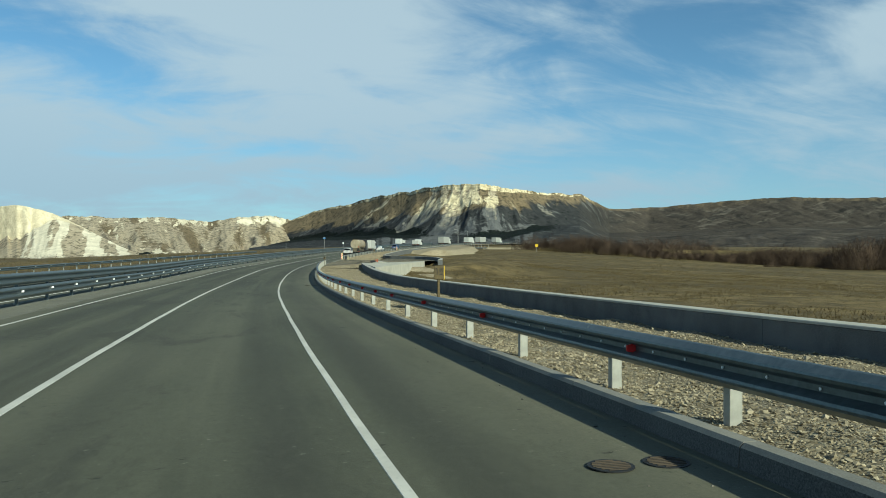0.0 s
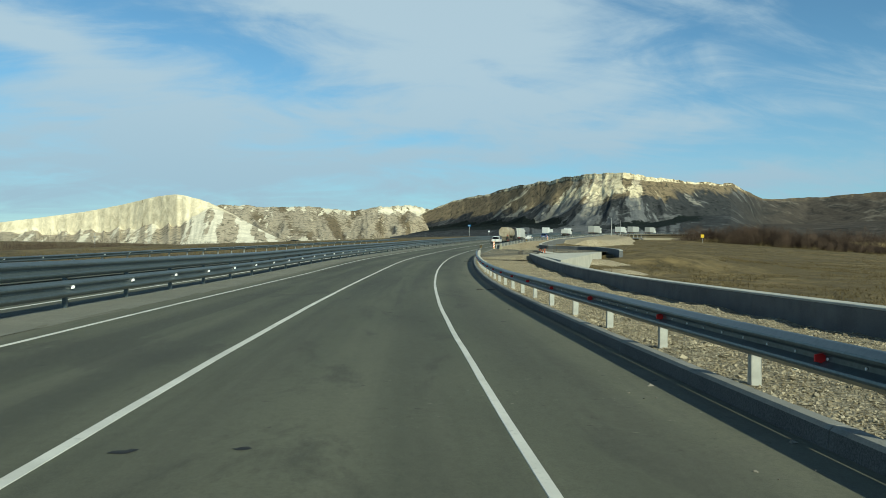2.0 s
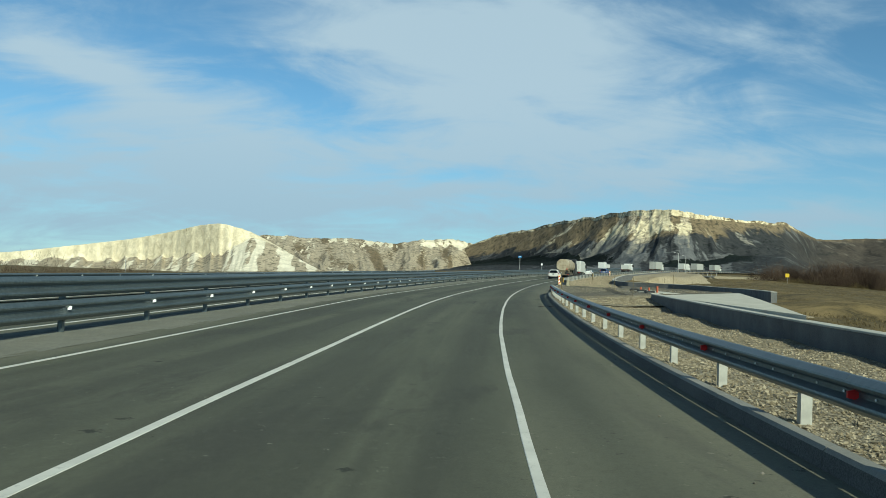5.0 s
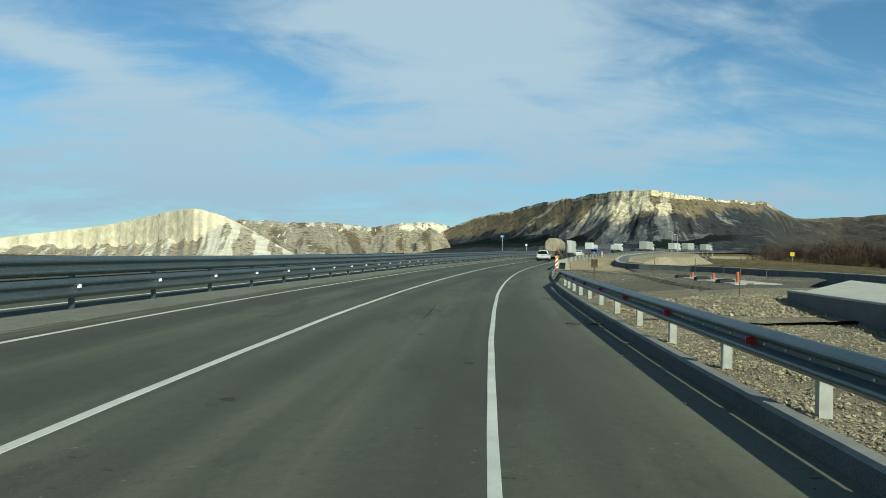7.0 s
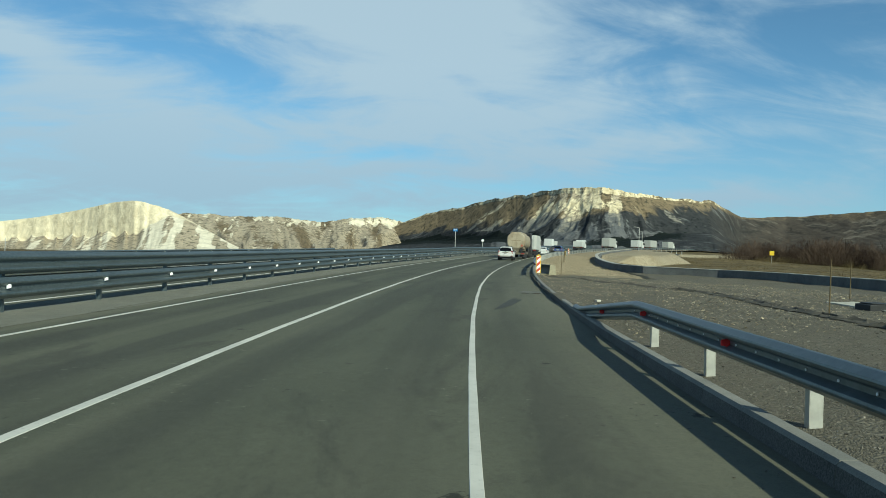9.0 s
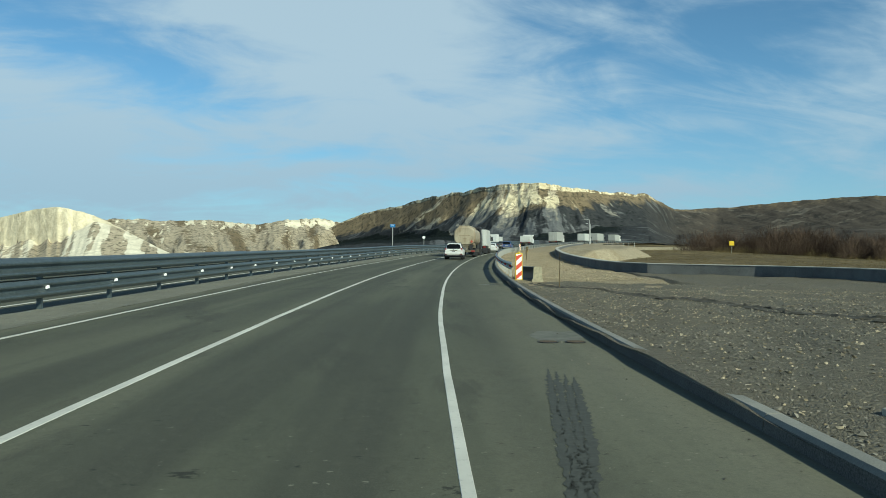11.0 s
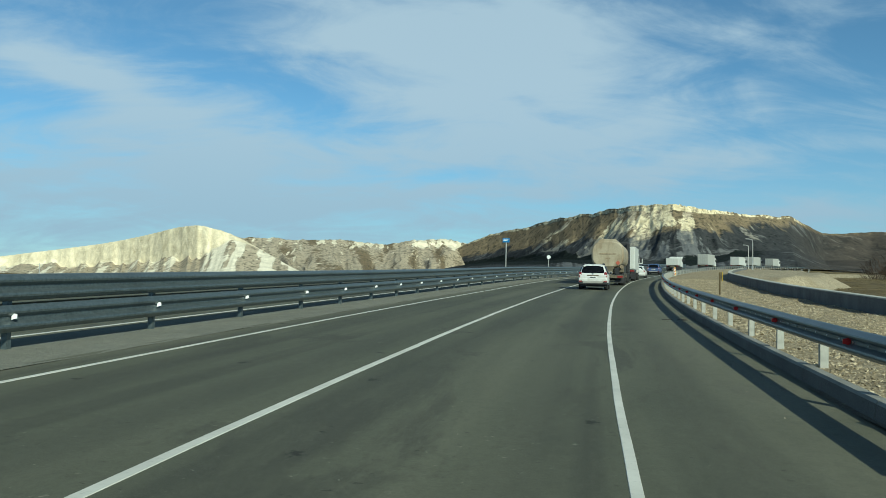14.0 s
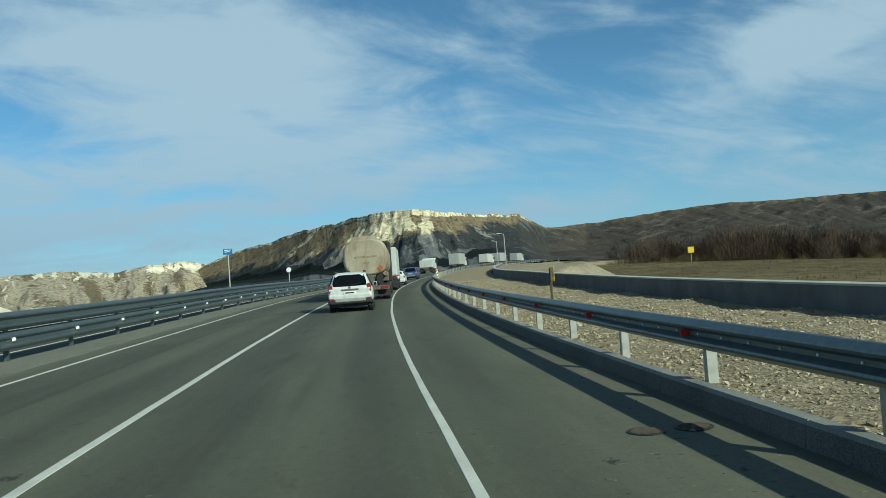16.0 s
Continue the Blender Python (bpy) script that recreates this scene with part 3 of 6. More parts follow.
def earth_bank():
    """Bare sandy ground heaped behind the far end of the wall."""
    S = np.arange(222, 300.1, 1.5)
    f = np.linspace(0, 1, 26)
    wide = np.interp(S, [222, 236, 260, 300], [12.0, 20.0, 26.0, 22.0])
    inner = np.interp(S, [166, 185, 230, 300], [8.9, 8.9, 9.2, 10]) + 0.45
    UU = inner[:, None] + f[None] * (wide - inner)[:, None]
    SS = np.broadcast_to(S[:, None], UU.shape)
    P = place(SS, UU, 0.0).copy()
    P[..., 2] += 0.5 + 0.22 * fbm(SS, UU, 5.0, 2.0, 4) * np.clip(f * 5, 0, 1) - 2.4 * np.clip((f - 0.75) / 0.25, 0, 1) - 1.5 * np.clip((230 - SS) / 8, 0, 1)
    idx = np.arange(SS.size).reshape(SS.shape)
    q = np.stack([idx[:-1, :-1], idx[:-1, 1:], idx[1:, 1:], idx[1:, :-1]], -1).reshape(-1, 4)
    ob = mesh_ob("earth_bank", P.reshape(-1, 3), q.tolist(), M_EARTH, smooth=True)
    tagged(ob, "bare pale sandy earth heaped behind the wall", "earth bank", kind="structure")


M_EARTH = gravel_ground("pale_earth", (0.22, 0.18, 0.115), (0.40, 0.345, 0.24), (0.20, 0.16, 0.095), 6.0)
earth_bank()


# ---- guard rails ----
def w_section(face):
    a = [(0.0, 0.156), (-0.02, 0.15), (-0.078, 0.105), (-0.083, 0.085), (-0.078, 0.062), (-0.004, 0.022), (-0.004, -0.022), (-0.078, -0.062), (-0.083, -0.085), (-0.078, -0.105), (-0.02, -0.15), (0.0, -0.156)]
    b = [(x + 0.006, z) for x, z in reversed(a)]
    return [(x * face, z) for x, z in a + b]


def post_mesh(h, face, mat=None):
    """A C-shaped steel post, open away from the road."""
    bm = bmesh.new()
    box(bm, -0.052, 0.052, -0.004, 0.004, -0.35, h)
    for sx in (-1, 1):
        box(bm, sx * 0.052 - 0.004, sx * 0.052 + 0.004, -0.004, 0.085, -0.35, h)
    me = bpy.data.meshes.new("post")
    bm.to_mesh(me)
    bm.free()
    me.materials.append(mat or M_POST)
    return me


def bracket_mesh(face):
    bm = bmesh.new()
    box(bm, 0.01, 0.14, -0.05, 0.05, -0.09, 0.09, 0.006)
    me = bpy.data.meshes.new("bracket")
    bm.to_mesh(me)
    bm.free()
    me.materials.append(M_STEEL)
    return me


def reflector_mesh(mat, size=0.05):
    bm = bmesh.new()
    v = [bm.verts.new(p) for p in ((0, 0, size), (0, 0, -size), (-0.09, 0, -size * 0.6), (-0.09, 0, size * 0.6), (0, 0.02, size), (0, 0.02, -size), (-0.09, 0.02, -size * 0.6), (-0.09, 0.02, size * 0.6))]
    for f in ((0, 1, 2, 3), (7, 6, 5, 4), (0, 4, 5, 1), (1, 5, 6, 2), (2, 6, 7, 3), (3, 7, 4, 0)):
        bm.faces.new([v[i] for i in f])
    bmesh.ops.recalc_face_normals(bm, faces=bm.faces)
    me = bpy.data.meshes.new("reflector")
    bm.to_mesh(me)
    bm.free()
    me.materials.append(mat)
    return me


RAIL_Z = 0.635
POSTS = np.interp(np.arange(-10, 39), [-10, -1, 0, 1, 3, 4, 9, 11, 15, 17, 25, 27, 30, 32, 34, 38], [-21.6, 5.6, 7.7, 10.6, 16.2, 19.15, 34.1, 40.1, 51.7, 57.3, 79.3, 84.9, 93.4, 99.2, 104.8, 115.6])
REDS = np.interp(np.arange(-11, 21), [-11, -5, -4, -3, -2, -1, 0, 7, 12, 16, 20], [-18, 7.0, 12.0, 16.4, 20.4, 23.4, 26.5, 55.9, 77.9, 93.1, 108.7])
POSTS_2 = np.interp(np.arange(-3, 96), [-3, 0, 2, 5, 8, 95], [140.6, 149.0, 154.5, 163.2, 171.6, 420])
REDS_2 = np.interp(np.arange(-1, 70), [-1, 0, 4, 5, 6, 69], [143.4, 147.3, 163.4, 167.1, 170.9, 420])


def child(name, me, parent, m):
    o = new(name, me)
    o.parent = parent
    o.matrix_world = m
    return o


def bolt_mesh():
    bm = cyl(bmesh.new(), (-0.010, 0, 0), (0.0, 0, 0), 0.012, 0.012, 6)
    me = bpy.data.meshes.new("bolt")
    bm.to_mesh(me)
    bm.free()
    me.materials.append(M_WHITE)
    return me


def right_rail(s0, s1, posts, reds, RAIL_U, zfun=None, label=""):
    g = empty("guard_rail")
    tagged(g, label, "guard rail", kind="")
    sec = w_section(1)
    lift = zfun or (lambda s: 0.0 * s)
    s = s0
    while s < s1 - 0.5:
        e = min(s + 4.0, s1)
        sweep("beam", sec, s, e + (0.15 if e < s1 else 0), 0.5, M_STEEL, g, RAIL_U, RAIL_Z + (0.0 if int(round((s - s0) / 4)) % 2 else 0.002), zfun=lift, smooth=False)
        s = e
    pm, rm, bm = post_mesh(0.74, 1), reflector_mesh(M_RED, 0.047), bolt_mesh()
    dz = lambda q: float(lift(np.array([q]))[0])
    for q in posts:
        if s0 + 1.6 < q < s1 and dz(q) > -0.1:
            child("post", pm, g, along(q, RAIL_U + 0.14, dz(q)))
    for q in reds:
        if s0 < q < s1:
            child("reflector", rm, g, along(q, RAIL_U - 0.005, RAIL_Z + dz(q)))
    for q in np.arange(s0 + 0.4, min(s1, s0 + 130), 0.55):
        child("bolt", bm, g, along(q, RAIL_U - 0.079 + 0.07, RAIL_Z + dz(q)))
    return g


right_rail(-24, 113.4, POSTS, REDS, 2.61, lambda s: -0.56 * np.clip((s - 105.5) / 7.0, 0, 1), "galvanised steel guard rail with red reflectors behind the kerb")
right_rail(142.4, 430, POSTS_2, REDS_2, 2.76, lambda s: 0.08 + 0.0 * s, "galvanised steel guard rail starting behind a warning board")

LEFT_U = -9.45
LPOSTS = np.interp(np.arange(-16, 74), [-16, 0, 3, 15, 18, 26, 29, 33, 36, 73], [-25, 40.7, 53.3, 104.4, 116.9, 148.3, 161.0, 175.8, 188.2, 345])


def left_rail(s0, s1):
    g = empty("median_barrier")
    tagged(g, "two-tier galvanised steel median barrier with white reflectors", "guard rail")
    tall = [(x, z * 1.4) for x, z in w_section(-1)]
    back = [(-x, z) for x, z in tall]
    s = s0
    while s < s1 - 0.5:
        e = s + 8.2 + 0.15
        sweep("beam", tall, s, e, 1.0, M_STEEL, g, LEFT_U, 0.46)
        sweep("beam", back, s, e, 1.0, M_STEEL, g, LEFT_U - 0.36, 0.46)
        sweep("beam", tall, s, e, 1.0, M_STEEL, g, LEFT_U - 0.06, 0.955)
        s += 8.2
    rm = reflector_mesh(M_WHITE, 0.055)
    pb, br = post_mesh(1.12, -1, M_STEEL), bracket_mesh(1)
    for q in LPOSTS:
        if not s0 < q < s1:
            continue
        child("post", pb, g, along(q, LEFT_U - 0.19, -0.03))
        child("bracket", br, g, along(q, LEFT_U - 0.17, 0.46))
        child("bracket", br, g, along(q, LEFT_U - 0.21, 0.955))
        child("reflector", rm, g, along(q - 0.1, LEFT_U + 0.03, 0.5, 180))
    return g


left_rail(-24, 345)


# ---- hills ----
def hills():
    """Chalk, tan talus, scrub, slopes coloured as in cloud shade and dark woods, told apart by the masks on the mesh
    and broken up by noise.
    """
    m = Mat("chalk_hills", 0.95, 0, 0.05)
    chalk, talus, cloud_shade, wood = m.attr("chalk"), m.attr("talus"), m.attr("cloud_shade"), m.attr("wood")
    gold = m.attr("gold")
    n1 = m.noise(0.02, 6, 0.65)
    n2 = m.noise(0.016, 7, 0.7, m.pos((1, 1, 0.8)), 0.8)
    n3 = m.noise(0.12, 5, 0.7)
    n4 = m.noise(0.008, 6, 0.7, m.pos((1, 2.6, 1)), 0.5)
    n5 = m.noise(0.055, 6, 0.72, m.pos((1, 1, 0.9)), 0.5)
    shrub = m.noise(0.11, 3, 0.6)
    drip = m.noise(0.075, 6, 0.72, m.pos((1, 1, 0.06)))
    stone = m.mix(m.ramp(n5, 0.3, 0.7), (0.60, 0.55, 0.43), (0.86, 0.80, 0.66))
    warm = m.mix(m.ramp(n5, 0.3, 0.7), (0.42, 0.345, 0.21), (0.80, 0.70, 0.47))
    stone = m.mix(gold, stone, warm)
    stone = m.mix(m.math("MULTIPLY", m.ramp(drip, 0.52, 0.60, 0, 0.85), m.ramp(gold, 0.8, 1.0)), stone, (0.13, 0.105, 0.07))
    stone = m.mix(m.ramp(drip, 0.54, 0.68, 0, 0.45), stone, (0.40, 0.36, 0.27))
    scree = m.mix(m.ramp(n5, 0.3, 0.7), (0.29, 0.243, 0.17), (0.50, 0.425, 0.305))
    scree = m.mix(m.ramp(shrub, 0.53, 0.60, 0, 0.75), scree, (0.075, 0.066, 0.043))
    bush = m.mix(m.ramp(n5, 0.3, 0.7), (0.115, 0.090, 0.056), (0.25, 0.195, 0.12))
    bush = m.mix(m.ramp(shrub, 0.54, 0.62, 0, 0.8), bush, (0.045, 0.043, 0.030))
    # low and fan: scrub and scree greyed down, cloud shade put into the colour
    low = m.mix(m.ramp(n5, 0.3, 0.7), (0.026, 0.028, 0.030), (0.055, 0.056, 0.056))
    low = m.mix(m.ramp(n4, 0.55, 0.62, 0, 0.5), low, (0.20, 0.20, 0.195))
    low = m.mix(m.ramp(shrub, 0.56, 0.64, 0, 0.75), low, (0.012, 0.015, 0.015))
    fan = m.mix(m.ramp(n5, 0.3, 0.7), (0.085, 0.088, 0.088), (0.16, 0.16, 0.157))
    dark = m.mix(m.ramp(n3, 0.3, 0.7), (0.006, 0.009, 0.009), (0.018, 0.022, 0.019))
    d = m.ramp(m.math("ADD", cloud_shade, m.ramp(n2, 0.3, 0.7, -0.28, 0.28)), 0.38, 0.62)
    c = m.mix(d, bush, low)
    tal = m.ramp(m.math("ADD", talus, m.ramp(n5, 0.3, 0.7, -0.2, 0.2)), 0.42, 0.58)
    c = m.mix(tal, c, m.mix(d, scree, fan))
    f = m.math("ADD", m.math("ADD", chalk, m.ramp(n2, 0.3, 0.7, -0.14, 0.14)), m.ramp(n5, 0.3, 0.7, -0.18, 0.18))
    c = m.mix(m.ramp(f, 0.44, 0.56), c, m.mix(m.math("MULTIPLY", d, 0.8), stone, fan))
    # brown scrub of the right-hand range, its colour darkened to paint cloud shade
    shaded_heath = m.mix(m.ramp(n5, 0.3, 0.7), (0.046, 0.040, 0.034), (0.086, 0.072, 0.057))
    shaded_heath = m.mix(m.ramp(n4, 0.56, 0.64, 0, 0.6), shaded_heath, (0.17, 0.148, 0.115))
    shaded_heath = m.mix(m.ramp(n2, 0.54, 0.60, 0, 0.75), shaded_heath, (0.026, 0.025, 0.022))
    c = m.mix(m.attr("shaded_heath"), c, shaded_heath)
    g = m.math("ADD", wood, m.ramp(n5, 0.3, 0.7, -0.4, 0.4))
    c = m.mix(m.ramp(g, 0.48, 0.54), c, dark)
    return m.color(c).bump(m.mix(0.5, n1, n5), 1.0, 5.0).m


M_HILL = hills()


def cnoise(X, Y, Z=0.0, octaves=4, ridged=False):
    X, Y = np.broadcast_arrays(X, Y)
    out = np.empty(X.size)
    for i, (a, b) in enumerate(zip(X.ravel().tolist(), Y.ravel().tolist())):
        if ridged:
            out[i] = noise.ridged_multi_fractal((a, b, Z), 0.9, 2.1, octaves, 1.0, 2.0)
        else:
            out[i] = noise.fractal((a, b, Z), 0.9, 2.1, octaves)
    return out.reshape(X.shape)


def ease(v, lo, hi):
    q = np.clip((v - lo) / (hi - lo), 0, 1)
    return q * q * (3 - 2 * q)


def hill_mesh(name, AA, RR, Z, masks, label):
    """A hill over a fan of bearings and distances from the road's start."""
    a = np.radians(AA)
    V = np.stack([RR * np.sin(a), 10.0 + RR * np.cos(a), Z], -1).reshape(-1, 3)
    idx = np.arange(AA.size).reshape(AA.shape)
    q = np.stack([idx[:-1, :-1], idx[1:, :-1], idx[1:, 1:], idx[:-1, 1:]], -1).reshape(-1, 4)
    ob = mesh_ob(name, V, q.tolist(), M_HILL, smooth=True)
    for nm, val in masks.items():
        at = ob.data.attributes.new(nm, "FLOAT", "POINT")
        at.data.foreach_set("value", np.ascontiguousarray(np.broadcast_to(val, AA.shape).ravel().astype(np.float32)))
    tagged(ob, label, "hill", kind="structure")


def wood_mask(AA, TT, patches):
    w = np.zeros(AA.shape)
    for a0, a1, t0, t1 in patches:
        w = np.maximum(w, 1.5 * np.clip(1 - ((AA - (a0 + a1) / 2) / ((a1 - a0) / 2)) ** 2, 0, 1) * np.clip(1 - ((TT - (t0 + t1) / 2) / ((t1 - t0) / 2)) ** 2, 0, 1))
    return w


def table_mountain():
    """A flat-topped mountain: foothills, gullied talus fanning out from a blunt nose, and a cliff along the rim."""
    A = np.concatenate([np.arange(0.6, 26.5, 0.05), np.arange(26.5, 52, 0.12)])
    az = [-7, -1, 3.2, 5.2, 7.6, 10, 12.4, 14.4, 16.9, 18.5, 20.9, 24, 24.8, 26, 28.7, 31.3, 34.2, 37.7, 41, 44, 52]
    by = lambda v: np.interp(A, az, v)
    E = by([-0.9, -0.3, 1.85, 2.65, 3.15, 3.75, 4.17, 4.46, 4.55, 4.3, 3.97, 3.8, 3.35, 2.75, 2.8, 3.0, 3.22, 3.36, 3.2, 3.2, 3.0])
    rd = by([2500, 2900, 2950, 2850, 2650, 2420, 2230, 2090, 2000, 2020, 2150, 2330, 2400, 2620, 2800, 2800, 2800, 2800, 2800, 2800, 2800])
    ft = np.interp(A, [-7, 5, 14, 20, 30, 52], [1250, 1180, 1020, 1050, 1250, 1300])
    cl = by([0.02, 0.03, 0.04, 0.05, 0.055, 0.055, 0.06, 0.08, 0.09, 0.075, 0.04, 0.045, 0.04, 0.01, 0.012, 0.015, 0.015, 0.01, 0.01, 0.01, 0.01])
    lo = by([0.3, 0.3, 0.3, 0.28, 0.26, 0.25, 0.22, 0.2, 0.2, 0.24, 0.36, 0.42, 0.42, 0.4, 0.4, 0.4, 0.4, 0.4, 0.4, 0.4, 0.4])[:, None]
    H = np.tan(np.radians(E)) * rd + 1.6
    span = rd - ft
    edge = 0.93 + 5.0 / span * cnoise(A * 1.6, 0 * A, 8.0, 4) + 12.0 / span * cnoise(A * 0.55, 0 * A, 12.0, 2)
    base = np.clip(0.93 - 1.7 * H / span, 0.45, 0.86)
    H, edge, base, cl, span = H[:, None], edge[:, None], base[:, None], cl[:, None], span[:, None]
    Q = np.concatenate([np.linspace(0, 1, 26), 1 + np.linspace(0.012, 1, 84), 2 + np.linspace(0.08, 1, 12), [3.3, 4.0, 5.0]])
    AA, QQ = np.meshgrid(A, Q, indexing="ij")
    on_foot, on_talus, on_cliff, past = np.clip(QQ, 0, 1), np.clip(QQ - 1, 0, 1), np.clip(QQ - 2, 0, 1), np.clip(QQ - 3, 0, 2)
    TT = base * on_foot + (edge - base) * on_talus + 9.0 / span * on_cliff + 0.15 * past
    # every fall line starts at the rim and fans out on its way down
    fan = np.where(AA < 17.3, 0.55, 0.5) * (1 - on_talus) * np.exp(-(((AA - 17) / 24) ** 2))
    warp = cnoise(AA * 0.45, on_talus * 1.6, 3.0, 3)
    A2 = 17.3 + (AA - 17.3) * (1 - fan) + 0.16 * warp
    spur = np.clip(cnoise(A2 * 0.62, on_talus * 0.8, 2.0, 3, True) / 1.3, 0, 1.1) - 0.95
    rill = np.clip(cnoise(A2 * 2.1, on_talus * 1.6, 4.0, 3, True), 0, 1.6) - 1.1
    roll = cnoise(AA * 0.5, on_foot * 5.0, 9.0, 5)
    body = lo * on_foot**1.3 + (1 - cl - lo) * (0.75 * on_talus + 0.25 * on_talus**2.0)
    steps = 0.55 * np.clip(on_cliff / 0.35, 0, 1) + 0.45 * np.clip((on_cliff - 0.55) / 0.3, 0, 1)
    hz = body + cl * steps
    slope = ease(on_talus, 0, 0.12) * (1 - 0.75 * ease(on_talus, 0.7, 1.0))
    crest = 0.012 * cnoise(A * 1.3, 0 * A, 1.0, 5) + 0.016 * np.round(1.4 * cnoise(A * 2.4, 0 * A, 7.0, 3)) * np.clip(cl[:, 0] * 8, 0, 1)
    Z = -2.0 + (H + 2) * np.clip(hz + 0.05 * roll * np.sin(np.pi * on_foot) * (on_talus == 0), -0.02, 1.0)
    Z = Z + H * (0.15 * spur + 0.02 * rill) * slope * np.interp(AA, [22, 29], [1, 0.35]) + H * crest[:, None] * np.clip(on_cliff * 2 - 0.8, 0, 1) - past * H * 0.06
    RR = ft[:, None] + span * TT
    nose = np.exp(-(((A2 - 16.6) / 1.9) ** 2))
    run = 0.8 * cnoise(A2 * 1.0, on_talus * 0.9, 6.0, 3) + 0.5 * cnoise(A2 * 2.6, on_talus * 1.6, 16.0, 3) - 0.25 * spur
    zone = np.interp(A2, [8, 10.5, 12, 16, 18.4, 21, 24], [-0.45, -0.16, 0.0, 0.10, 0.06, -0.2, -0.45])
    chute = 0.24 + 0.66 * run + zone + 0.42 * nose * ease(on_talus, 0.45, 0.8) - 0.35 * ease(on_talus, 0.82, 0.95) - 0.55 * ease(0.42 - on_talus, 0, 0.3) * (AA > 12.5)
    chute = chute * ease(on_talus, 0.0, 0.12)
    face = ease(QQ, 1.985, 2.02) * (past < 0.2) * np.clip(cl * 12, 0, 1)
    rim_dim = np.interp(A, [-7, 3, 6, 11, 14, 16, 52], [0.1, 0.1, 0.26, 0.22, 0.1, 0, 0])[:, None]
    chalk = np.maximum(face * (1.1 - rim_dim - 0.35 * (cnoise(AA * 3.0, on_cliff * 0.4, 21.0, 2) > 0.18)), chute)
    talus = 0.22 + 1.1 * run + 0.2 * nose + np.interp(A2, [12, 14.5, 18, 20], [-0.6, 0.25, 0.2, -0.6])
    # below this height the slopes are coloured as if under a cloud's shadow
    shade_top = np.interp(AA, [-7, 4, 9, 13, 16, 19, 22, 26, 32, 52], [0.35, 0.45, 0.52, 0.58, 0.61, 0.65, 0.80, 0.97, 0.92, 0.92])
    cloud_shade = 0.5 + 2.2 * (shade_top - on_talus) + 0.18 * warp
    cloud_shade = np.where(QQ > 1.97, 0.0, cloud_shade)
    wood = wood_mask(AA, QQ, ((1, 14.5, 0.66, 1.30), (15, 23, 0.7, 1.12)))
    hill_mesh("table_mountain", AA, RR, Z, {"chalk": chalk, "talus": talus, "cloud_shade": cloud_shade, "wood": wood, "gold": 1.0, "shaded_heath": np.interp(AA, [23.5, 27.5], [0, 0.88]) * (1 - 0.7 * ease(QQ, 1.86, 2.0) * (cnoise(AA * 2.2, QQ, 33.0, 3) > 0.1))}, "flat-topped limestone mountain with pale cliffs, lower slopes painted grey as in cloud shade")


table_mountain()


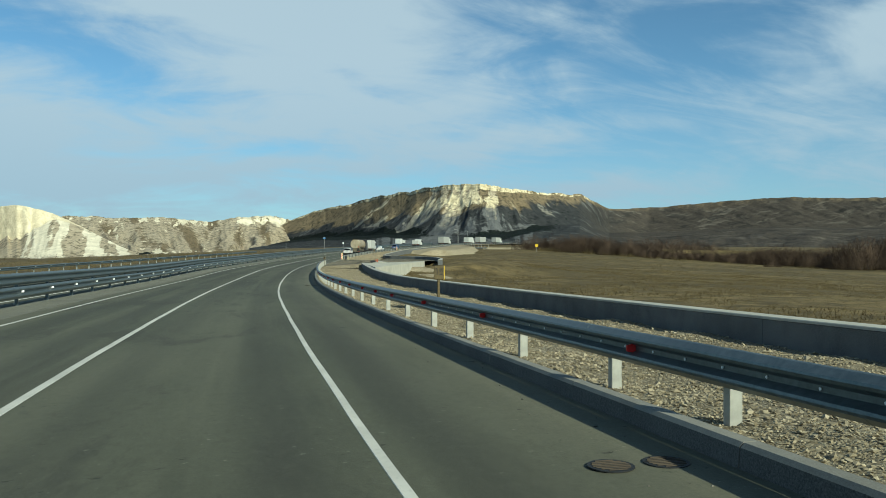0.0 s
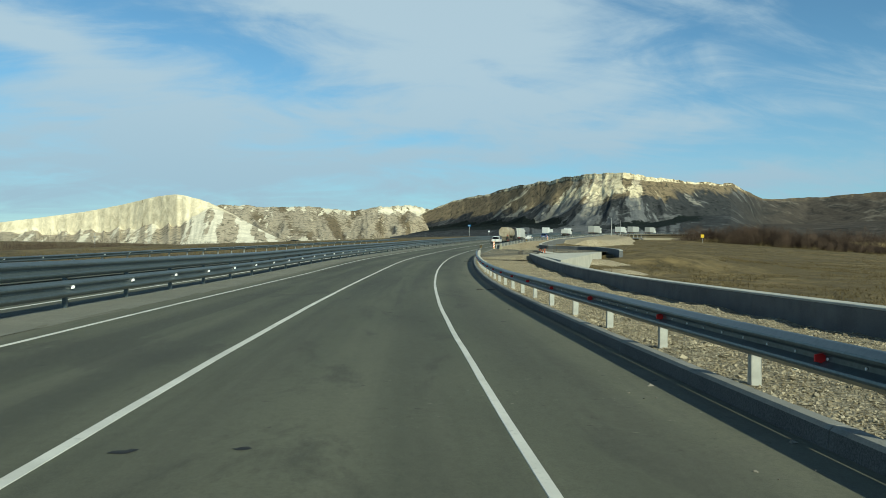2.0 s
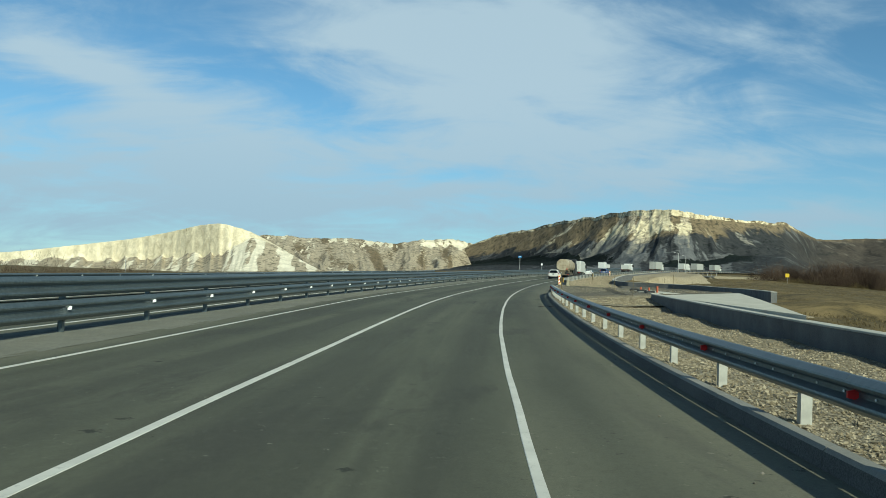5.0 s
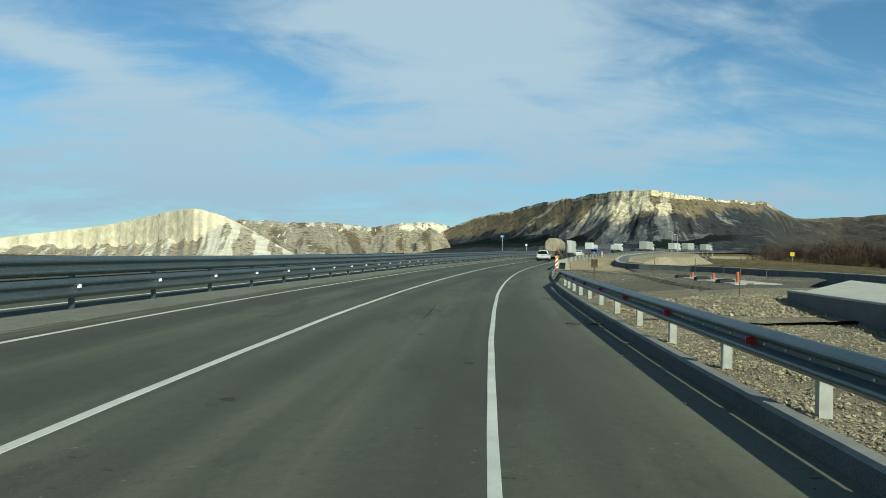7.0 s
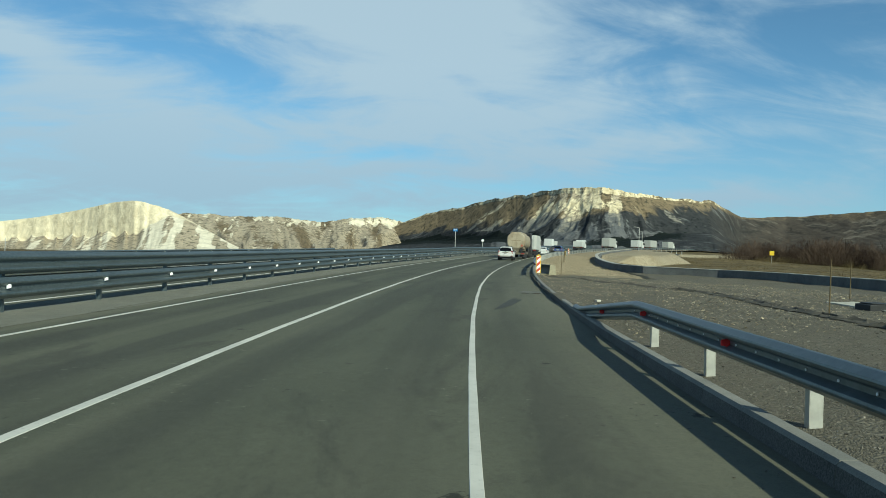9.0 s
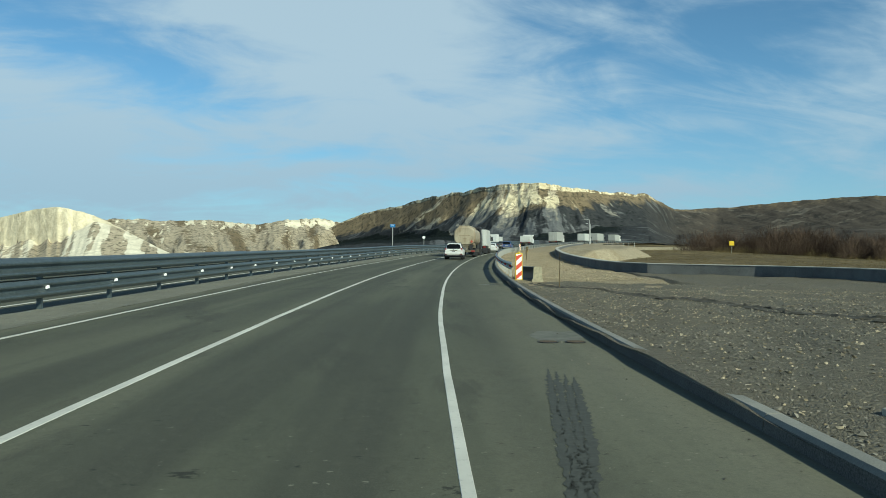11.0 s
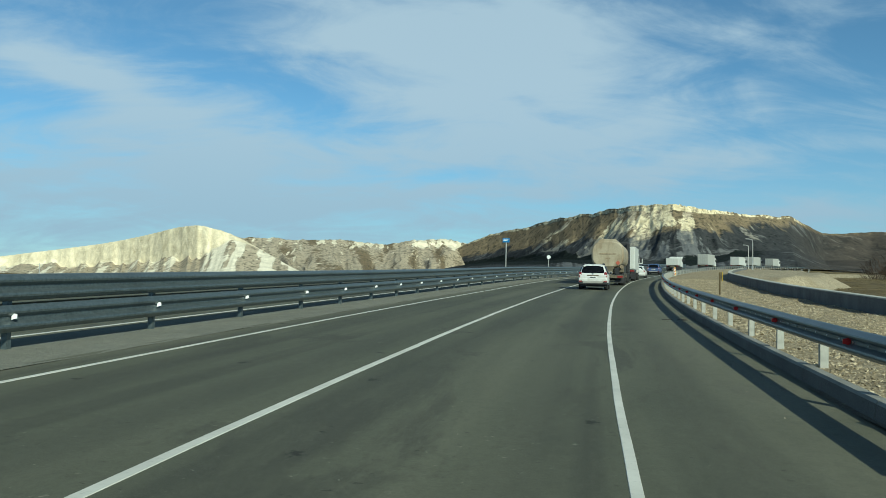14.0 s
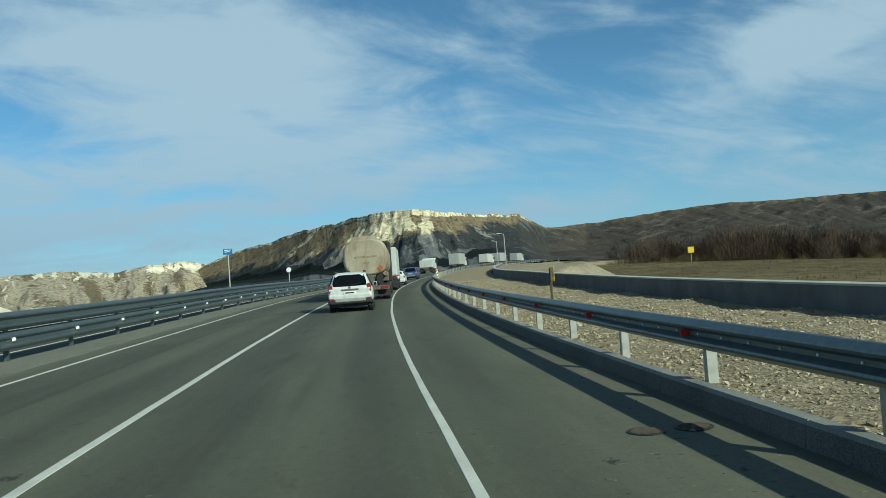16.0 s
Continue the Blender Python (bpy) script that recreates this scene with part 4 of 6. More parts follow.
def chalk_cliff():
    """A long chalk wall over cones of tan talus, ending in a white spur."""
    A = np.arange(-37, -6.6, 0.05)
    az = [-37, -29.6, -26.2, -22.6, -19.5, -17.1, -15.2, -13.9, -13.0, -11.8, -10.3, -8.9, -7.8, -6.5]
    by = lambda v: np.interp(A, az, v)
    E = by([-0.2, 0.0, 0.36, 0.92, 1.42, 1.97, 2.5, 2.68, 2.5, 2.18, 1.45, 0.7, 0.12, -0.4])
    rd = by([2700, 2450, 2300, 2200, 2100, 2000, 1900, 1840, 1830, 1830, 1800, 1760, 1700, 1650])
    wall = by([0.5, 0.5, 0.52, 0.55, 0.58, 0.60, 0.62, 0.62, 0.45, 0.12, 0.03, 0.0, 0.0, 0.0])[:, None]
    w = np.exp(-np.linspace(-2, 2, 25) ** 2)
    soft = lambda v: np.convolve(np.pad(v, 12, "edge"), w / w.sum(), "valid")
    rd, E = soft(soft(rd)), soft(E) + 0.02
    wall = soft(wall[:, 0])[:, None]
    H = np.tan(np.radians(E)) * rd + 1.6
    ft = rd - np.interp(A, [-37, -15, -12, -6.5], [330, 330, 380, 300])
    span = (rd - ft)[:, None]
    Q = np.concatenate([np.linspace(0, 1, 44), 1 + np.linspace(0.03, 1, 34), [2.2, 3.0, 4.0]])
    AA, QQ = np.meshgrid(A, Q, indexing="ij")
    up, cliff, past = np.clip(QQ, 0, 1), np.clip(QQ - 1, 0, 1), np.clip(QQ - 2, 0, 2)
    flute = cnoise(A * 1.2, 0 * A, 5.0, 3)[:, None]
    bay = cnoise(A * 0.7, 0 * A, 11.0, 3)[:, None]
    TT = up * (0.80 + 0.03 * bay) + cliff * (0.055 + 0.012 * flute * np.sin(np.pi * cliff)) + 0.10 * past
    cone = cnoise(A * 0.62 + 0.12 * cnoise(A * 2, 0 * A, 3.0, 2), 0 * A, 2.0, 2, True)[:, None]
    cone = np.clip(cone / 1.6, 0, 1)
    white = ease(A, -14.4, -12.0)[:, None]
    top = (1 - wall) * (1 - white) * (0.35 + 0.95 * cone) + (1 - wall) * white
    rill = cnoise(AA * 2.2 - 1.3 * up * white, up * 0.7, 4.0, 3, True) - 1.0
    hz = top * (up**1.35) + (1 - top) * ease(cliff, 0.0, 1.0) ** 0.8
    Hm = H[:, None]
    rag = 0.012 * cnoise(A * 2.2, 0 * A, 1.0, 4)[:, None] * ease(cliff, 0.7, 1.0)
    Z = -24.0 + (Hm + 24) * np.clip(hz, 0, 1) + Hm * 0.02 * rill * np.sin(np.pi * up) + Hm * rag - past * Hm * 0.12
    RR = ft[:, None] + span * TT
    streak = cnoise(AA * 1.6 - 1.6 * up, up * 0.5, 14.0, 3)
    chalk = np.where(QQ > 1.0, 1.15, 0.34 + 0.6 * streak + 0.55 * white)
    chalk = chalk - 0.95 * ease(AA, -12.8, -9.8) * (0.25 + 0.6 * (cnoise(AA * 0.9, QQ * 1.6, 18.0, 3) + 0.4))
    chalk = chalk - 0.7 * np.exp(-(((AA + 16.0) / 0.7) ** 2)) * ease(cnoise(AA * 5, QQ * 0.1, 22.0, 2), 0.0, 0.5) * (QQ > 1)
    chalk = np.where(past > 0.4, 0.2, chalk)
    talus = np.where(QQ <= 1.02, 0.95, 0.3)
    wood = wood_mask(AA, QQ, ((-10.2, -7.2, 0.1, 0.34),))
    hill_mesh("chalk_cliff", AA, RR, Z, {"chalk": chalk, "talus": talus, "cloud_shade": -1.0, "wood": wood, "gold": 0.35 + 0.4 * (QQ > 1)}, "white chalk cliff above cones of tan talus")


chalk_cliff()


def chalk_hills():
    """Low scrubby hills with bare chalk gullies behind the cliff's spur."""
    A = np.arange(-14.5, 8, 0.05)
    az = [-14.5, -11.2, -9.2, -7.2, -5.2, -3.2, -2, 0, 2, 4, 6, 8]
    by = lambda v: np.interp(A, az, v)
    E = by([1.9, 2.12, 2.10, 2.02, 2.16, 1.95, 1.85, 2.2, 2.36, 1.95, 0.8, -0.5])
    rd = by([2500, 2500, 2500, 2550, 2650, 2800, 2850, 2850, 2900, 2950, 3000, 3100])
    ft = by([2000, 1900, 1750, 1600, 1600, 1700, 1800, 1900, 2000, 2150, 2250, 2400])
    H = (np.tan(np.radians(E)) * rd + 1.6)[:, None]
    T = np.concatenate([np.linspace(0, 0.9, 76), np.linspace(0.905, 1.0, 14), [1.1, 1.4]])
    AA, TT = np.meshgrid(A, T, indexing="ij")
    up = np.clip(TT, 0, 1)
    warp = cnoise(AA * 0.5, TT * 2.0, 3.0, 3)
    spur = np.clip(cnoise(AA * 0.42 + 0.35 * warp, TT * 1.1, 2.0, 3, True) / 1.3, 0, 1.1) - 0.95
    rill = np.clip(cnoise(AA * 1.7 + 0.5 * warp, TT * 2.4, 4.0, 4, True), 0, 1.6) - 1.1
    rim = np.interp(A, [-12, -7, -5, -3, -1, 0, 3, 5], [0, 0, 0.03, 0.03, 0.03, 0.08, 0.09, 0.03])[:, None]
    hz = (1 - rim) * (0.55 * up + 0.45 * up**2.2) + rim * ease(up, 0.93, 0.96)
    Z = -24.0 + (H + 24) * hz + H * (0.30 * spur + 0.03 * rill) * np.sin(np.pi * np.clip(TT, 0, 1)) ** 0.8 + H * (0.05 * cnoise(A * 0.9, 0 * A, 1.0, 4) + 0.02 * cnoise(A * 3.5, 0 * A, 31.0, 3))[:, None] * ease(up, 0.6, 1.0) - H * 0.6 * np.clip(TT - 1, 0, 1)
    RR = ft[:, None] + (rd - ft)[:, None] * TT
    bare = 0.6 * cnoise(AA * 1.1 + 0.6 * warp, TT * 3.4, 6.0, 4) + 0.8 * cnoise(AA * 3.4 + 1.2 * warp, TT * 11.0, 26.0, 4)
    low_white = ease(0.42 - TT, 0, 0.25) * 0.3
    tops = 0.35 * ease(TT, 0.8, 0.95) * np.interp(A, [-10, -6, -4, -1, 0, 3, 5], [0.2, 1, 1, 0.4, 1.4, 1.4, 0.5])[:, None]
    chalk = 0.09 + 0.62 * bare + low_white + tops + 0.10 * rill
    chalk = np.maximum(chalk, 0.55 * ease(up, 0.92, 0.945) * (rim > 0.06) * (TT < 1.02) + 0.3 * bare)
    talus = 0.62 + 0.5 * cnoise(AA * 0.8, TT * 2.0, 17.0, 3)
    wood = wood_mask(AA, TT, ((-9, -5.5, 0.16, 0.24), (-6, -1, 0.08, 0.18), (-12, -9.5, 0.5, 0.62), (0, 6, 0.02, 0.2)))
    hill_mesh("chalk_hills", AA, RR, Z, {"chalk": chalk, "talus": talus, "cloud_shade": -1.0, "wood": wood, "gold": 0.5}, "low brown scrubby hills scarred with bare chalk")


chalk_hills()

# ---- distant buildings, poles, overpass ----
M_HOUSE = plain("house_plaster", (0.72, 0.70, 0.64), 0.9, 0, 0.2, 1.0)
M_ROOF = plain("house_roof", (0.20, 0.13, 0.10), 0.8, 0, 0.3, 1.0)
M_GLASS = plain("dark_window", (0.012, 0.014, 0.017), 0.22, 0, 0.3, 3.0, 0.22)
M_POLE = plain("grey_pole", (0.42, 0.42, 0.40), 0.6, 0.2)
M_WOOD = plain("weathered_wood", (0.12, 0.09, 0.042), 0.85, 0, 0.45, 12.0)
M_DARK = plain("dark_metal", (0.03, 0.03, 0.03), 0.6, 0.3)
M_BLUE = plain("blue_sign", (0.03, 0.17, 0.42), 0.4)
M_YELLOW = plain("yellow_sign", (0.75, 0.52, 0.03), 0.45)
M_WSIGN = plain("white_sign", (0.8, 0.8, 0.78), 0.45, 0, 0.1)
M_ORANGE = plain("orange_plastic", (0.42, 0.11, 0.05), 0.6)


def on_ground(x, y, dz=0.0):
    return float(ground_z(np.array([x], float), np.array([y], float))[0]) + dz


def house(x, y, turn, w, d, h, label):
    g = empty("house", pose(x, y, on_ground(x, y), 0, 0, turn))
    tagged(g, label, "house", "houses on the plain")
    part("wall", box(bmesh.new(), -w / 2, w / 2, -d / 2, d / 2, -1, h), M_HOUSE, g)
    bm = bmesh.new()
    v = [bm.verts.new(p) for p in ((-w / 2 - 0.4, -d / 2 - 0.5, h), (w / 2 + 0.4, -d / 2 - 0.5, h), (w / 2 + 0.4, d / 2 + 0.5, h), (-w / 2 - 0.4, d / 2 + 0.5, h), (-w / 2 - 0.4, 0, h + d * 0.28), (w / 2 + 0.4, 0, h + d * 0.28))]
    for f in ((0, 1, 5, 4), (2, 3, 4, 5), (0, 4, 3), (1, 2, 5), (3, 2, 1, 0)):
        bm.faces.new([v[i] for i in f])
    part("roof", bm, M_ROOF, g)
    n = max(2, int(w / 3.5))
    for i in range(n):
        c = -w / 2 + (i + 0.5) * w / n
        part("window", box(bmesh.new(), c - 0.5, c + 0.5, -d / 2 - 0.06, -d / 2 + 0.05, h * 0.35, h * 0.8), M_GLASS, g)


for az, dist, turn, w, d, h, lb in ((-10.5, 800, 20, 13, 7, 3.0, "long white house on the plain"), (-13.5, 900, 5, 10, 7, 3.0, "white house with a dark roof"), (-5.0, 950, 10, 10, 7, 3.4, "pale farm house below the chalk hills"), (26.0, 950, -20, 11, 8, 4, "pale house at the foot of the mountain"), (31.5, 900, 15, 12, 8, 4, "pale house beside a line of trees")):
    house(dist * math.sin(radians(az)), dist * math.cos(radians(az)), turn - az, w, d, h, lb)


def power_pole(x, y, h):
    g = empty("power_pole", pose(x, y, on_ground(x, y)))
    tagged(g, "tall grey power line pole standing on the plain", "pole", "power poles")
    part("mast", cyl(bmesh.new(), (0, 0, -1), (0, 0, h), 0.32, 0.16, 10), M_POLE, g)
    for i, z in enumerate((h - 0.8, h - 2.6)):
        part("crossarm", box(bmesh.new(), -1.6 + 0.3 * i, 1.6 - 0.3 * i, -0.1, 0.1, z - 0.1, z + 0.1), M_POLE, g)


power_pole(-193, 576, 20)
power_pole(-330, 640, 19)


def lamp_post(x, y, z, h, turn):
    g = empty("street_lamp", pose(x, y, z, 0, 0, turn))
    tagged(g, "grey steel lamp post on a dark base beside the overpass", "street lamp", "lamp posts")
    part("base", box(bmesh.new(), -0.45, 0.45, -0.45, 0.45, -0.6, 0.9, 0.05), M_DARK, g)
    part("pole", cyl(bmesh.new(), (0, 0, 0.9), (0, 0, h), 0.12, 0.07, 10), M_POLE, g)
    part("arm", cyl(bmesh.new(), (0, 0, h - 0.05), (-0.9, 0, h + 0.15), 0.05, 0.04, 8), M_POLE, g)
    part("lantern", box(bmesh.new(), -1.5, -0.8, -0.13, 0.13, h + 0.08, h + 0.22, 0.04), M_POLE, g)


lamp_post(80.5, 298.5, 1.5, 7.6, 0)
lamp_post(95.2, 336.0, 2.0, 7.4, 10)


def overpass():
    """A side road on an earth bank with a low bridge under it."""
    a, b = np.array([70.0, 318.0]), np.array([190.0, 262.0])
    t = (b - a) / np.linalg.norm(b - a)
    n = np.array([t[1], -t[0]])
    L = np.linspace(-8, 150, 60)
    gap0, gap1 = 21.0, 26.5
    secs = [(-18.5, -7.0), (-4.6, 1.0), (4.6, 1.0), (18.5, -7.0)]
    for k, (l0, l1) in enumerate(((-8, gap0), (gap1, 48), (48, 150))):
        LL = np.linspace(l0, l1, 24 if k else 12)
        vs, fs = [], []
        for i, l in enumerate(LL):
            fall = 1.6 * max(0.0, (l - 60) / 90)
            for o, z in secs:
                p = a + t * l + n * o
                vs.append((p[0], p[1], z + 1.35 - fall))
        for i in range(len(LL) - 1):
            for j in range(3):
                fs.append((i * 4 + j, i * 4 + j + 1, (i + 1) * 4 + j + 1, (i + 1) * 4 + j))
        fs += [(3, 2, 1, 0), tuple((len(LL) - 1) * 4 + j for j in range(4))]
        ob = mesh_ob("embankment", vs, fs, M_EARTH if k < 2 else M_FIELD)
        tagged(ob, "earth bank carrying the side road", "embankment", kind="structure")
    g = empty("bridge")
    tagged(g, "low concrete bridge over a dark underpass", "bridge", kind="structure")
    m = Matrix.Translation((a[0], a[1], 0)) @ Matrix.Rotation(math.atan2(t[1], t[0]), 4, "Z")
    part("deck", box(bmesh.new(), gap0 - 1.5, gap1 + 1.5, -5, 5, 1.9, 2.42, 0.03, m), M_WALL, g)
    for x in (gap0 - 0.3, gap1 + 0.3):
        part("abutment", box(bmesh.new(), x - 0.35, x + 0.35, -4.8, 4.8, -6.0, 1.9, 0, m), M_WALL, g)
    for sgn, x0, x1 in ((-1, gap0 - 0.6, gap0 - 7), (1, gap1 + 0.6, gap1 + 7)):
        bm = bmesh.new()
        v = [bm.verts.new(m @ Vector(p)) for p in ((x0, -5.2, 2.3), (x0, -5.2, -1.6), (x1, -10.2, -1.6), (x0, -5.7, 2.3), (x0, -5.7, -1.6), (x1, -10.7, -1.6))]
        for f in ((0, 1, 2), (5, 4, 3), (0, 2, 5, 3), (0, 3, 4, 1), (1, 4, 5, 2)):
            bm.faces.new([v[i] for i in f])
        part("wing_wall", bm, M_KERB, g)
    for i in range(8):
        p = m @ Vector((gap0 - 2 + i * 1.35, -4.8, 2.42))
        part("parapet_post", box(bmesh.new(), p.x - 0.06, p.x + 0.06, p.y - 0.06, p.y + 0.06, p.z, p.z + 0.9), M_POLE, g)


overpass()


def sand_heap(s, u, r, h, mat=None, name="sand_heap", label="heap of pale sand spilled at the wall end"):
    V, F = [], []
    n, k = 28, 9
    c = place(s, u)
    for j in range(k):
        for i in range(n):
            a = 2 * math.pi * i / n
            rr = r * j / (k - 1) * (1 + 0.25 * math.sin(2 * a + s) + 0.12 * math.sin(5 * a))
            x, y = c[0] + rr * math.cos(a), c[1] + rr * math.sin(a)
            g = on_ground(x, y) - 0.08
            q = j / (k - 1)
            V.append((x, y, g + h * (0.5 + 0.5 * math.cos(math.pi * q)) * (1 + 0.3 * q * math.sin(3 * a + s))))
    for j in range(k - 1):
        for i in range(n):
            F.append((j * n + i, (j + 1) * n + i, (j + 1) * n + (i + 1) % n, j * n + (i + 1) % n))
    ob = mesh_ob(name, V, F, mat or M_EARTH, smooth=True)
    tagged(ob, label, name.replace("_", " "), kind="structure")


sand_heap(95, 13.6, 3.2, 0.55)
sand_heap(90, 15.5, 2.4, 0.3)
for s, u, r, h in ((103, 20.5, 7.5, 0.8), (111, 23.0, 8.5, 0.9), (119, 24.5, 9.0, 0.85), (127, 25.5, 9.0, 0.8)):
    sand_heap(s, u, r, h, M_FIELD, "earth_mound", "low grassy earth mound outside the lay-by wall")


def roadside_sign(s, u, name, label, plate_mat, w, h, z, cat="sign", turn=0.0, shape="box", bars=0, bar_mat=None, pole_mat=None, pole_r=0.04, ground=-0.6):
    g = empty(name, along(s, u, 0, turn))
    tagged(g, label, cat)
    part("post", cyl(bmesh.new(), (0, 0.05, ground), (0, 0.05, z + (0 if shape == "round" else h / 2)), pole_r, pole_r, 10), pole_mat or M_POLE, g)
    if shape == "round":
        part("plate", cyl(bmesh.new(), (0, -0.01, z), (0, 0.02, z), w / 2, w / 2, 28), plate_mat, g)
        part("rim", cyl(bmesh.new(), (0, -0.014, z), (0, -0.006, z), w / 2 * 0.78, w / 2 * 0.78, 28), M_DARK if bars else plate_mat, g)
    else:
        part("plate", box(bmesh.new(), -w / 2, w / 2, -0.02, 0.02, z - h / 2, z + h / 2, 0.008), plate_mat, g)
    for i in range(bars):
        part("bar", box(bmesh.new(), -w * 0.36, w * 0.36 - (i % 2) * w * 0.15, -0.028, -0.021, z + h * (0.28 - 0.3 * i) - h * 0.06, z + h * (0.28 - 0.3 * i) + h * 0.06), bar_mat or M_WSIGN, g)
    return g


roadside_sign(216, -12.6, "road_sign", "blue rectangular road sign on a tall grey post", M_BLUE, 0.7, 0.42, 3.75, bars=2, pole_r=0.05)
roadside_sign(238, -12.2, "road_sign", "round white road sign seen on a short post", M_WSIGN, 0.5, 0.5, 2.35, shape="round", pole_r=0.045)
roadside_sign(296, 42.5, "road_sign", "small yellow sign on two thin stakes in the field", M_YELLOW, 1.0, 1.0, 0.8, ground=-6.0)


def wooden_sign(s, u, turn, z0, label, k=1.0, words=""):
    g = empty("wooden_sign", along(s, u, z0, turn))
    tagged(g, label, "sign", "wooden survey signs")
    part("post", box(bmesh.new(), -0.045 * k, 0.045 * k, 0.02, 0.09 * k, -0.35, 1.15, 0.006), M_WOOD, g)
    z1, z2 = 1.20 - 0.46 * k, 1.20
    part("board", box(bmesh.new(), -0.18 * k, 0.18 * k, -0.012, 0.018, z1, z2, 0.004), M_WOOD, g)
    part("edge_strip", box(bmesh.new(), 0.182 * k, 0.20 * k, -0.02, 0.03, z1 - 0.02, z2 + 0.02), M_YELLOW, g)
    if words:
        cu = bpy.data.curves.new("lettering", "FONT")
        cu.body = words
        cu.size = 0.15 * k
        cu.align_x = "CENTER"
        cu.align_y = "CENTER"
        cu.extrude = 0.002
        cu.materials.append(M_DARK)
        tx = new("lettering", cu)
        tx.parent = g
        w = 0.30 * k / max(0.02, 0.105 * k * len(words) * 0.82)
        tx.matrix_world = g.matrix_world @ Matrix.Translation((0, -0.0165, (z1 + z2) / 2 + 0.02 * k)) @ Matrix.Rotation(radians(90), 4, "X") @ Matrix.Diagonal((w, 2.3, 1, 1))
        return
    for i, x in enumerate((-0.06, -0.01, 0.045, 0.10)):
        part("bar", box(bmesh.new(), (x - 0.011) * k, (x + 0.011) * k, -0.018, -0.0125, z1 + (0.12 + 0.04 * (i % 2)) * k, z2 - (0.10 + 0.05 * (i % 3)) * k), M_DARK, g)


wooden_sign(22.6, 4.3, 4, 0.15, "weathered wooden survey sign with dark lettering", 0.8, "\u041f\u041a 1528")
wooden_sign(94.3, 2.96, -10, 0.14, "small weathered wooden survey sign with a yellow edge", 0.55, "\u041f\u041a 152")
wooden_sign(181.5, 5.4, 62, 0.18, "weathered wooden survey sign turned from the road")


def stake(s, u, h, label="thin bare wooden stake in the gravel"):
    ob = part("stake", cyl(bmesh.new(), (0, 0, -0.3), (0.03, 0.02, h), 0.016, 0.011, 7), M_WOOD)
    ob.matrix_world = along(s, u, 0.1 + float(yard_lift(s, u)))
    tagged(ob, label, "stake", "survey stakes")


for s, u, h in ((91.6, 6.5, 1.1), (109.2, 7.2, 1.15), (115.3, 10.3, 1.0), (112.5, 11.2, 1.0), (101.5, 10.2, 1.2), (137.6, 4.05, 1.3), (149.0, 18.2, 0.9)):
    stake(s, u, h)


def manhole(s, u, tall):
    g = empty("manhole", along(s, u, 0.13 + float(yard_lift(s, u))))
    tagged(g, "square dark manhole frame beside an orange marker pipe", "manhole", "manholes in the lay-by")
    part("frame", box(bmesh.new(), -0.75, -0.15, -0.35, 0.35, -0.15, 0.10, 0.02), M_BLACKFRAME, g)
    part("cover", box(bmesh.new(), -0.68, -0.22, -0.28, 0.28, 0.104, 0.13, 0.01), M_DARK, g)
    part("marker", cyl(bmesh.new(), (0.02, 0.0, -0.1), (0.02, 0.0, tall), 0.065, 0.065, 14), M_ORANGE, g, "faded orange plastic pipe")


M_BLACKFRAME = plain("black_frame", (0.02, 0.02, 0.02), 0.7, 0, 0.4)
for s, u, tall in ((110.6, 9.25, 0.26), (106.5, 9.35, 0.28), (102.4, 9.35, 0.42)):
    manhole(s, u, tall)


def poured_slab(pts, seed):
    """A thin ragged sheet of spilled concrete on the lay-by."""
    rng = np.random.default_rng(seed)
    pts = np.array(pts, float)
    c = pts.mean(0)
    ring = []
    for a, b in zip(pts, np.roll(pts, -1, 0)):
        for f in np.linspace(0, 1, 10, endpoint=False):
            p = a + (b - a) * f
            ring.append(p + (p - c) / np.linalg.norm(p - c) * rng.normal(0, 0.10))
    ring = np.array(ring)
    n = len(ring)
    up = 0.145 + yard_lift(ring[:, 0], ring[:, 1])
    V = np.concatenate([place(ring[:, 0], ring[:, 1], up), place(ring[:, 0], ring[:, 1], up - 0.12), [place(c[0], c[1], 0.15 + float(yard_lift(c[0], c[1])))]])
    F = [(i, (i + 1) % n, 2 * n) for i in range(n)] + [(i, n + i, n + (i + 1) % n, (i + 1) % n) for i in range(n)]
    ob = mesh_ob("concrete_slab", V, F, M_PALECON)
    tagged(ob, "pale ragged concrete slab round the manholes", "slab", kind="structure")


poured_slab([(100.5, 8.75), (106.5, 8.7), (113.2, 8.8), (113.0, 9.9), (107, 10.4), (100.8, 10.6)], 3)
small = part("concrete_cube", box(bmesh.new(), -0.07, 0.07, -0.07, 0.07, -0.05, 0.11, 0.012), M_PALECON)
small.matrix_world = along(115.8, 3.5, 0.12, 20)
tagged(small, "small grey concrete cube lying on the gravel", "concrete block")


M_GRATE = plain("rusty_grate", (0.09, 0.07, 0.05), 0.8, 0.3)


def drain(s, u):
    g = empty("drain_grate", along(s, u, 0.004))
    tagged(g, "round cast iron drain grates set in the gutter", "drain", "gutter drains")
    for dx in (-0.22, 0.22):
        bm = cyl(bmesh.new(), (dx, 0, 0), (dx, 0, 0.008), 0.17, 0.17, 20)
        rim = part("rim", bm, M_DARK, g)
        for i in range(-3, 4):
            w = math.sqrt(max(0.0, 0.14**2 - (i * 0.04) ** 2))
            part("bar", box(bmesh.new(), dx - w, dx + w, i * 0.04 - 0.008, i * 0.04 + 0.008, 0.0085, 0.014), M_GRATE, g)


